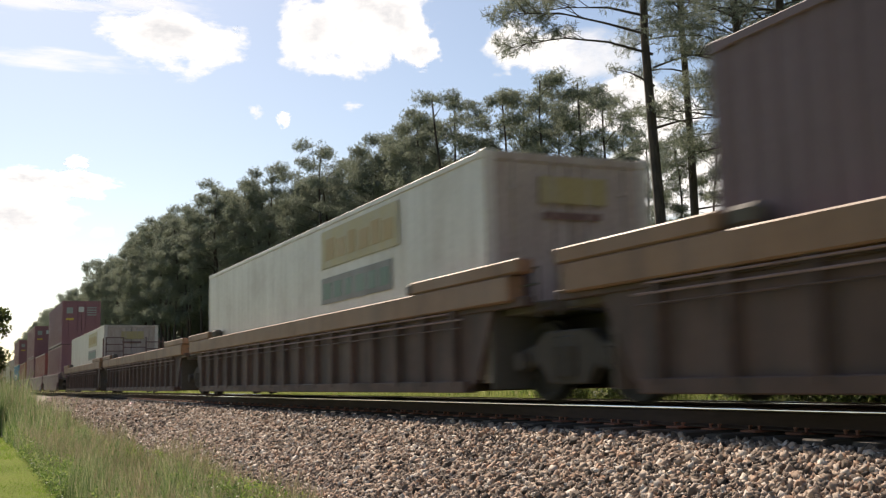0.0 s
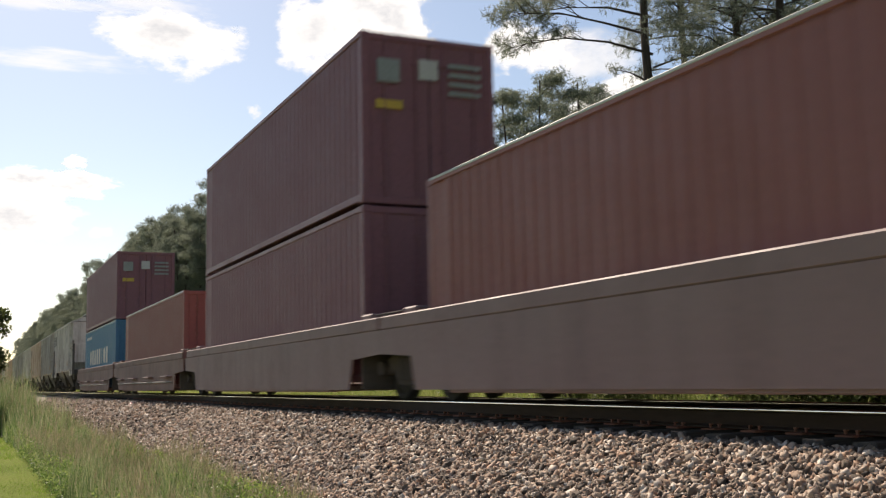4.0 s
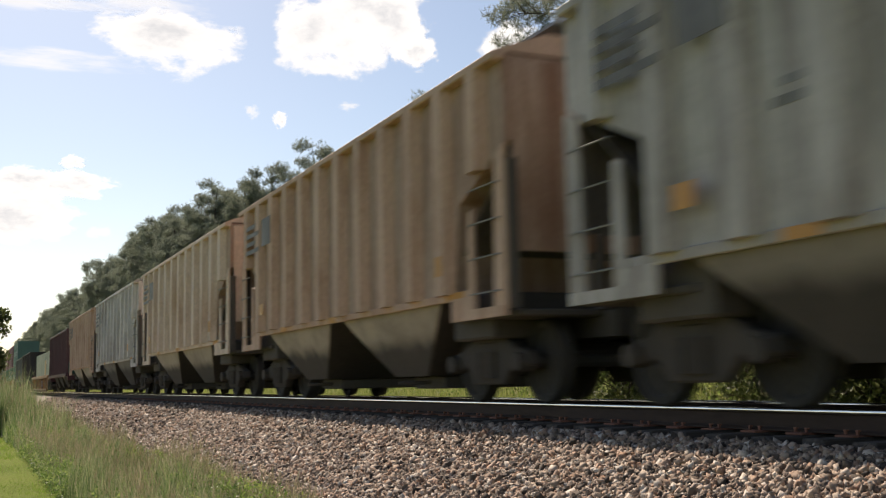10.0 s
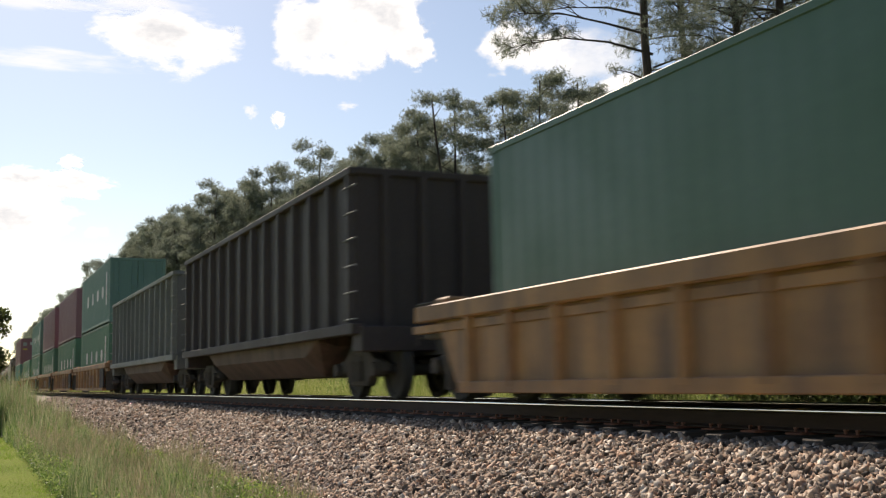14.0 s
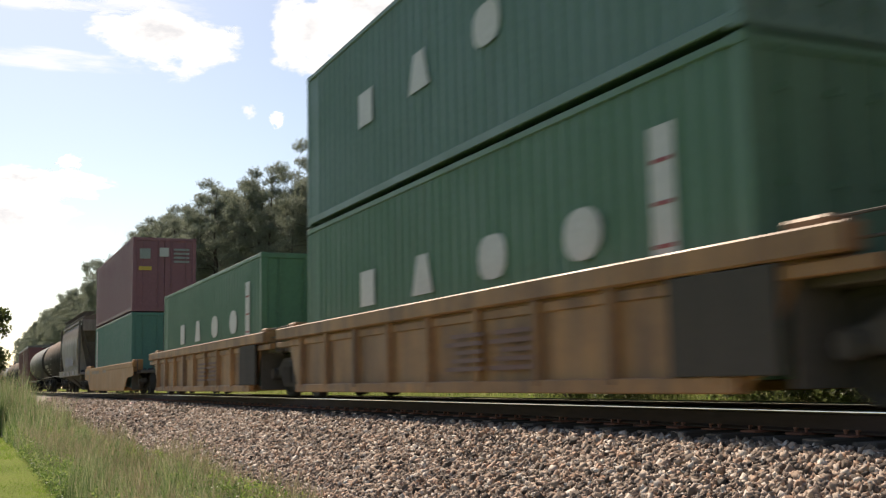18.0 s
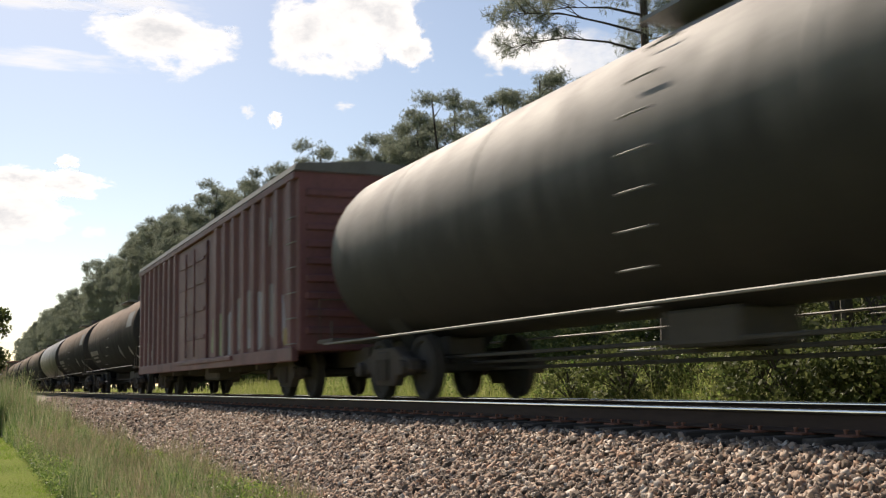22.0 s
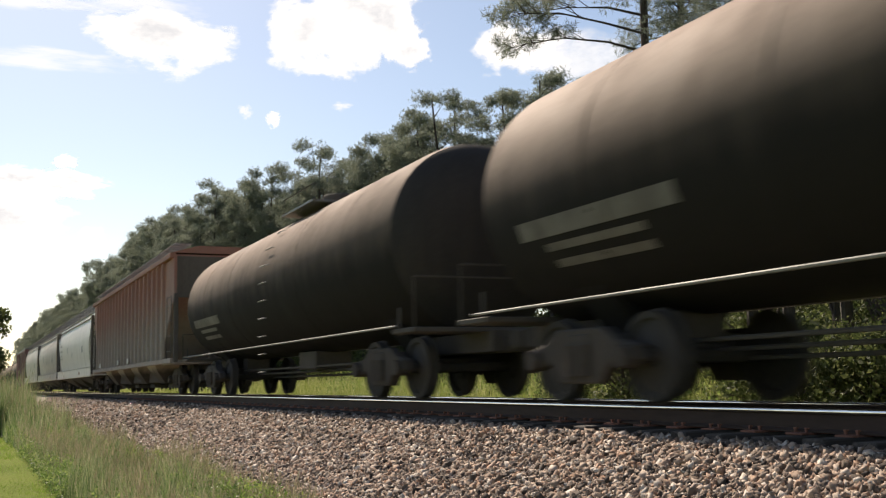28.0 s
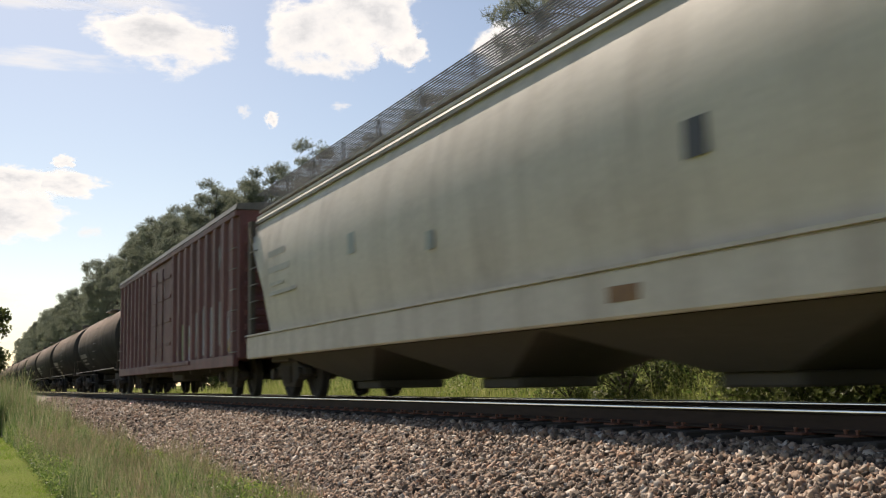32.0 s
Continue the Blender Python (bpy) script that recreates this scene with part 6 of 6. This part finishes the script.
def well_car(side_key, chord_key, label, front, rear, top, ribs_n, style, truck_front, truck_rear, railed=False):
    """One unit of a well car: side walls with a heavy top chord, open floor, end decks over the trucks."""
    m, c = M[side_key], M[chord_key]
    half = (rear - front) / 2
    L = half
    deep = L - (1.65 if style != "ribbed" else 1.6)
    tip = 0.55 if style == "ribbed" else 0.3
    car = thing("well_car", label, "well car", "well cars of the train")
    for s in (-1, 1):
        thick, inner, outer = (0.30, 1.27, 1.50) if "dark" in side_key else (0.22, 1.27, 1.50) if style == "ribbed" else (0.2, 1.34, 1.474)
        bm = extrude_x(B(), [(-L + tip, top - thick), (-L + tip, top), (L - tip, top), (L - tip, top - thick)], s * inner, s * outer)
        part("top_chord", soften(bm, 0.02), c, car, "heavy box-section top chord")
        plate = [(-deep - 0.55, top - 0.2), (-deep, 0.30), (-deep + 0.25, 0.18), (deep - 0.25, 0.18), (deep, 0.30), (deep + 0.55, top - 0.2)]
        if style != "ribbed":  # a deep box girder carries the ends over the trucks
            plate = [(-L + 0.15, top - 0.2), (-L + 0.15, 0.72), (-deep, 0.64), (-deep + 0.85, 0.2), (deep - 0.85, 0.2), (deep, 0.64), (L - 0.15, 0.72), (L - 0.15, top - 0.2)]
            if "gold" not in side_key:
                plate = [(-L + 0.15, top - 0.2), (-L + 0.15, 0.72), (-deep - 0.2, 0.66), (-deep - 0.05, 0.2), (deep + 0.05, 0.2), (deep + 0.2, 0.66), (L - 0.15, 0.72), (L - 0.15, top - 0.2)]
        x0 = 1.36 if style == "ribbed" else 1.44
        part("side_plate", extrude_x(B(), plate, s * x0, s * (x0 + 0.03)), m, car)
        if style == "ribbed":
            part("bottom_chord", soften(box(B(), s * 1.28, s * 1.47, -deep + 0.2, deep - 0.2, 0.16, 0.30), 0.012), m, car)
        else:  # an angle that sits inside the plate, with its foot below the plate's edge
            part("bottom_chord", soften(box(B(), s * 1.26, s * 1.436, -deep + 1.0, deep - 1.0, 0.16, 0.30), 0.012), m, car)
        part("ledge", soften(box(B(), s * 1.30, s * 1.42, -L + 0.3, L - 0.3, top - 0.36, top - 0.25), 0.01), m, car)
    if style == "ribbed":
        rm = rib_mesh("rib", 0.11, 0.14, 0.24, top - 0.22, m)
        ribs(car, 1.375, [-deep + 0.5 + (2 * deep - 1.0) * k / (ribs_n - 1) for k in range(ribs_n)], rm)
    cross = mesh_of("floor_beam", soften(box(B(), -1.36, 1.36, -0.22, 0.22, 0.17, 0.26), 0.01), m)
    for k in range(5):
        o = part("floor_beam", cross, None, car)
        o.location.y = -deep + 1.0 + (2 * deep - 2.0) * k / 4
    for e in (-1, 1):
        a, b = sorted((e * deep, e * (L - 0.15)))
        deck = part("end_deck", soften(box(B(), -1.2, 1.2, a, b, top - 0.42, top - 0.30), 0.015), M["end_grime_shade"], car)
        bm = B()
        box(bm, -0.3, 0.3, *sorted((e * (deep - 0.1), e * (L + 0.25))), 0.75, top - 0.42)
        part("stub_sill", bm, M["underframe"], car)
        part("bulkhead", extrude_y(B(), [(-1.35, 0.2), (1.35, 0.2), (1.35, top - 0.3), (-1.35, top - 0.3)], *sorted((e * (deep + 0.32), e * (deep + 0.38)))), M["underframe"], car)
        for s in (-1, 1):
            part("deck_bracket", soften(box(B(), s * 1.0, s * 1.34, *sorted((e * (deep + 0.3), e * (deep + 0.75))), top - 0.3, top + 0.1), 0.03), m, deck)
        for s in (-1, 1):
            bm = B()
            for h in (0.0, 0.18):
                tube(bm, (s * 1.3, e * (L - 0.75), top - 0.12 + h), (s * 1.3, e * (L - 0.2), top - 0.12 + h), 0.014, 5)
            tube(bm, (s * 1.3, e * (L - 0.2), top - 0.5), (s * 1.3, e * (L - 0.2), top + 0.06), 0.016, 5)
            tube(bm, (s * 1.3, e * (L - 0.2), top - 0.4), (s * 0.2, e * (L - 0.2), top - 0.4), 0.016, 5)
            part("grab_rail", bm, M["underframe"], car)
    if "dark" in side_key:
        for s in (-1, 1):
            part("raised_guard", soften(box(B(), s * 1.29, s * 1.503, -L + 0.3, -L + 3.35, top + 0.004, top + 0.17), 0.02), c, car, "tan guard plate on the chord")
            part("corner_lock", soften(box(B(), s * 1.22, s * 1.42, -L + 3.36, -L + 3.75, top, top + 0.2), 0.05), M["end_grime_shade"], car)
            part("raised_guard", soften(box(B(), s * 1.29, s * 1.503, L - 3.0, L - 0.45, top + 0.004, top + 0.17), 0.02), c, car, "tan guard plate on the chord")
            part("corner_lock", soften(box(B(), s * 1.22, s * 1.42, L - 3.4, L - 3.02, top, top + 0.2), 0.05), M["end_grime_shade"], car)
            part("air_pipe", tube(B(), (s * 1.482, -deep + 0.6, top - 0.33), (s * 1.482, deep - 0.4, top - 0.33), 0.012, 6), M["well_grey"], car, "scuffed steel pipe along the side")
    if railed:  # tall hand rails round the end platform
        rust = M["well_brown"]
        post = mesh_of("rail_post", tube(B(), (0, 0, top - 0.3), (0, 0, top + 1.08), 0.03, 6), rust)
        for x, y in ((-1.25, -deep - 0.3), (-1.25, -L + 0.2), (-0.5, -L + 0.2), (0.5, -L + 0.2), (1.25, -L + 0.2), (1.25, -deep - 0.3)):
            part("rail_post", post, None, car, "brown tubular rail post").location = (x, y, 0)
        for x0, x1, heights in ((-1.25, -0.5, (0.45, 0.75, 1.06)), (0.5, 1.25, (0.25, 0.55, 0.86)), (-0.5, 0.5, (0.3, 0.62))):
            for h in heights:
                part("hand_rail", tube(B(), (x0, -L + 0.2, top + h), (x1, -L + 0.2, top + h), 0.022, 6), rust, car, "brown tubular hand rail")
    if "gold" in side_key:
        for s in (-1, 1):
            part("raised_guard", soften(box(B(), s * 1.30, s * 1.46, L - 2.6, L - 0.75, top + 0.004, top + 0.13), 0.02), c, car, "yellow guard plate on the chord")
            bm = B()
            for z in (0.62, 0.86, 1.05):
                tube(bm, (s * 1.5, L - 0.75, z), (s * 1.5, L - 0.3, z), 0.014, 6)
                for y in (L - 0.75, L - 0.3):
                    tube(bm, (s * 1.46, y, z), (s * 1.5, y, z), 0.014, 6)
            part("step_iron", bm, M["grab_iron"], car, "worn steel step irons")
        for k, (y, z, a, b) in enumerate(((L - 0.75, 0.95, 0.1, 0.14), (L - 2.45, 0.75, 0.3, 0.2), (L - 1.7, 1.03, 0.7, 0.12))):
            spray(car, -1.477, y, z, a, b, "worn_stencil", 60 + k)
        for a, b in ((2.2, 3.1), (3.2, 4.2), (4.35, 5.1), (-0.4, 0.8)):
            mark(car, -1.476, a, b, 0.94, 1.07, "worn_stencil", "stencil", "worn grey-brown stencil bar")
    if style == "stepped":
        for s in (-1, 1):
            part("lower_pipe", tube(B(), (s * 1.51, -deep + 0.2, 0.43), (s * 1.51, deep - 0.2, 0.43), 0.02, 6), M["grab_iron"], car, "scuffed steel pipe")
            step = mesh_of("step_plate", soften(box(B(), s * 1.47, s * 1.62, -0.6, 0.6, 0.57, 0.62), 0.01), M["well_grey"])
            for k in range(4):
                part("step_plate", step, None, car, "scuffed pale step plate").location.y = -deep + 0.9 + (2 * deep - 1.8) * k / 3
    if truck_front is not None:
        truck(car, -L + truck_front)
    if truck_rear is not None:
        truck(car, L - truck_rear)
    if "dark" in side_key:
        for s in (-1, 1):
            part("lower_pipe", tube(B(), (s * 1.478, -deep + 0.2, top - 0.52), (s * 1.478, deep - 0.2, top - 0.52), 0.01, 6), m, car)
            part("air_pipe", tube(B(), (s * 1.475, -deep + 0.2, top - 0.42), (s * 1.475, deep - 0.2, top - 0.42), 0.013, 6), M["well_grey"] if "dark" in side_key else m, car, "scuffed steel pipe along the side")
    if "yellow" in side_key and style == "ribbed":
        if top > 1.35:
            for s in (-1, 1):
                part("end_side_panel", soften(box(B(), s * 1.44, s * 1.492, -L + 1.25, -L + 2.6, 0.30, top - 0.23), 0.01), M["truck_steel"], car, "dull sooty end panel")
        bm = loft(B(), [[(x, -deep - 0.95 + 0.17 * math.cos(t), top - 0.06 + 0.17 * math.sin(t)) for t in (2 * math.pi * i / 14 for i in range(14))] for x in (-0.75, 0.1)])
        part("brake_drum", soften(bm, 0.02), M["well_brown"], car, "rusty brake cylinder on the end deck", True)
    if "yellow" in side_key:
        for y0 in (-deep + 3.4, -deep + 4.6):
            bm = B()
            for k in range(5):
                box(bm, -1.494, -1.474, y0, y0 + 1.0 - 0.14 * (k % 3), 0.42 + 0.1 * k, 0.47 + 0.1 * k)
            tagged(part("stencil", bm, M["well_brown"], car, "lines of faded dark stencil"), kind="stuff")
    CONSIST.append((car, (front + rear) / 2))
    return car


def build_train():
    # leading 53-foot wells, tan over soot brown, three units to a car
    A = dict(side_key="well_dark", chord_key="well_tan", label="well car unit with tan top chord and sooty ribbed sides", top=1.47, ribs_n=17, style="ribbed")
    for k, y in enumerate((0.0, 19.55, 39.1, 58.9)):
        well_car(front=y - 9.75, rear=y + 9.75, truck_front=0.0 if k else 1.5, truck_rear=1.5 if k == 3 else None, railed=k == 3, **A)
    container("dull_purple", "dull grey-purple long container in the leading well", -9.1, 16.15, 0.27)
    container("white_box", "white container with faded yellow and grey panels", 11.4, 16.15, 0.27, "panels", smooth=True)
    container("white_box", "white container with faded yellow and grey panels", 50.5, 16.15, 0.27, "panels", smooth=True)
    # grey wells with 40-foot boxes
    tops = [("stack", 74.0), ("single", 89.8), ("stack", 104.6), ("single", 119.9), ("blue", 135.2)]
    for k, (what, f) in enumerate(tops):
        key = "well_grey" if k < 3 else "well_brown"
        well_car(key, key, "dusty grey-brown smooth-sided well car unit" if k < 3 else "brown smooth-sided well car unit with pale ledges", f - 1.55, f + 13.75, 1.26, 0, "smooth" if k < 3 else "stepped", 0.0 if k else 1.3, 1.3 if k == 4 else None)
        if what == "single":
            container("red_box", "faded red corrugated container alone in its well", f, 12.19, 0.2, top_rail="white_mark")
        else:
            container("blue_box" if what == "blue" else "purple_box", "blue corrugated container with large white blocks" if what == "blue" else "purple-brown corrugated container in the well", f, 12.19, 0.27, "blue_white" if what == "blue" else "", top_rail="white_mark" if what == "blue" else None)
            container("purple_box", "purple-brown corrugated container stacked on top", f, 12.19, 3.20, "door_white")
    # covered hoppers
    kinds = ["pale", "grey", "rusty", "pale", "dull", "grey", "rust", "tan", "pale", "rust"]
    says = {"pale": "pale grey ribbed covered hopper with dusty streaks", "grey": "grey ribbed covered hopper streaked with dirt", "dull": "dull dark grey ribbed covered hopper", "rusty": "rust-streaked brown ribbed covered hopper", "tan": "tan rust-stained ribbed covered hopper", "rust": "orange-brown rusted ribbed covered hopper"}
    ends = [(151.6, 163.9), (165.3, 177.2), (178.6, 191.3), (192.7, 205.0), (206.4, 217.9), (219.3, 231.3), (232.7, 244.9), (246.3, 259.0), (260.4, 272.9), (274.3, 286.4)]
    for k, (a, b) in zip(kinds, ends):
        ribbed_hopper(k + "_hopper", says[k], a, b)
    c1 = open_hopper("maroon", "dark maroon open-top hopper with white blocks and yellow dashes", 287.8, 302.2, 3.80, 1.12, "hopper", 13)
    for y0, z0, w_, h in ((5.0, 1.75, 0.5, 0.4), (5.0, 2.35, 0.5, 0.35), (4.0, 1.8, 0.5, 0.4), (4.0, 2.5, 0.5, 0.3), (3.1, 2.05, 0.55, 0.35), (5.0, 1.25, 0.4, 0.25), (6.2, 3.0, 0.5, 0.5), (1.3, 1.6, 0.6, 0.7), (-0.2, 1.5, 0.5, 0.5), (-4.6, 2.7, 0.7, 0.6), (-3.2, 2.6, 0.9, 0.16), (-4.4, 1.5, 0.4, 0.6)):
        mark(c1, -1.47, y0 - 0.1, y0 + w_ - 0.1, z0, z0 + h, "faded_white", label="faded white painted block")
    for k in range(8):
        mark(c1, -1.47, -5.6 + 1.48 * k, -5.2 + 1.48 * k, 1.12, 1.24, "yellow_mark", label="yellow dash")
    well_car("well_yellow", "well_yellow", "yellow-tan well car with ribbed sides", 304.3, 325.2, 1.30, 17, "ribbed", 1.4, 1.4)
    container("deep_green", "dark green container with a yellow-brown square panel", 306.7, 16.15, 0.25, "green_panel", smooth=True)
    open_hopper("coal_black", "sooty black coal gondola with a rounded belly", 326.6, 341.0, 3.66, 1.17, "tub", 14)
    open_hopper("coal_grey", "sooty grey coal gondola", 342.0, 356.6, 3.60, 1.17, "tub", 14)
    # yellow wells with green and purple boxes
    for k, f in enumerate((360.3, 376.0, 391.9, 407.6, 423.2)):
        well_car("well_yellow", "well_yellow", "weathered yellow well car unit with ribbed sides", f - 1.75, f + 13.95, 1.37, 9, "ribbed", 0.0 if k else 1.3, 1.3 if k == 4 else None)
        container("green_box", "green corrugated container with large white blocks", f, 12.19, 0.27, "big_white")
        if k in (0, 3):
            container("slate_green", "slate green corrugated container with white blocks stacked on top", f, 12.19, 3.20, "big_white")
        elif k != 4:
            container("purple_box", "purple-brown corrugated container stacked on top", f, 12.19, 3.20)
    well_car("well_gold", "well_gold", "yellow smooth-sided well car", 440.2, 457.2, 1.22, 0, "smooth", 1.5, 1.5)
    container("teal_box", "teal green corrugated container in a yellow well", 442.7, 12.19, 0.27, "side_small", top_rail="white_mark")
    container("purple_box", "purple-brown corrugated container with pale marks on its doors", 442.7, 12.19, 3.20, "door_white")
    curved_hopper("dusty_brown", "dirty brown-grey curved-side hopper with graffiti along its sill", 459.5, 471.2, eave=3.86, sill=(0.96, 1.27), graffiti=True, bays=2)
    tank_car("tank_dusty_lit", "dusty brown-black tank car, sunlit top in its paint", 472.1, 488.7)
    tank_car("tank_grey_lit", "grey tank car, lit top and shaded belly in its paint", 490.3, 507.85, rail=0.96)
    boxcar(508.95, 528.15)
    spots = [(529.6, 546.1), (547.5, 564.5), (566.0, 582.4), (584.1, 600.6), (602.2, 618.5), (620.5, 636.8), (638.6, 655.1)]
    for k, (a, b) in enumerate(spots):
        key = "tank_black_lit" if k == 2 else "tank_dusty_lit"
        tank_car(key, "glossy black tank car, bright sunlit top painted in" if k == 2 else "dusty brown-black tank car, sunlit top in its paint", a, b, k in (0, 1, 5))
    rib_sided_hopper(656.2, 677.0)
    for k, (a, b) in enumerate(((677.6, 697.0), (697.9, 716.9), (717.8, 737.2))):
        curved_hopper("pale_silver" if k else "bright_silver", "long pale grey curved-side hopper with a roof walkway", a, b)
    boxcar(738.2, 757.8)
    for k in range(9):
        tank_car("tank_dusty_lit", "dusty brown-black tank car, sunlit top in its paint", 759.3 + 18.15 * k, 775.8 + 18.15 * k)


def travelled(t):
    """How far the train has come after t seconds, metres."""
    return 22.186 * t + 0.0051 * t * t


def roll_wheels():
    """All wheels roll alike; those in the same seat of their trucks share one set of keys."""
    seats = {}
    for ob in scene.objects:
        if ob.name.split(".")[0] == "wheelset":
            seats.setdefault(round(ob.location.y, 2), []).append(ob)
    for y, wheels in seats.items():
        rows = [(k / FPS, pose(0, y, 0.483) @ Matrix.Rotation(travelled(k / FPS) / 0.483, 4, "X")) for k in range(32 * FPS + 1)]
        walk(wheels[0], rows)
        keys = wheels[0].animation_data
        for ob in wheels[1:]:
            ob.rotation_mode = "QUATERNION"
            d = ob.animation_data_create()
            d.action = keys.action
            d.action_slot = keys.action_slot


def motions():
    roll_wheels()
    steps = [0.0, 4.0, 8.0, 12.0, 16.0, 20.0, 24.0, 28.0, 32.0]
    for ob, s in CONSIST:
        z = ob.get("base", 0.0)
        walk(ob, [(t, pose(0, s - travelled(t), z)) for t in steps])
    for ob in CLOUDS:
        m = ob.matrix_basis.copy()
        size = m.to_scale()
        shift = m.to_3x3().col[0].normalized() * -0.011 * 2200
        drift = Matrix.Translation(shift) @ m
        walk(ob, [(0.0, m), (32.0, drift)])
        ob.scale = size


build_train()
motions()
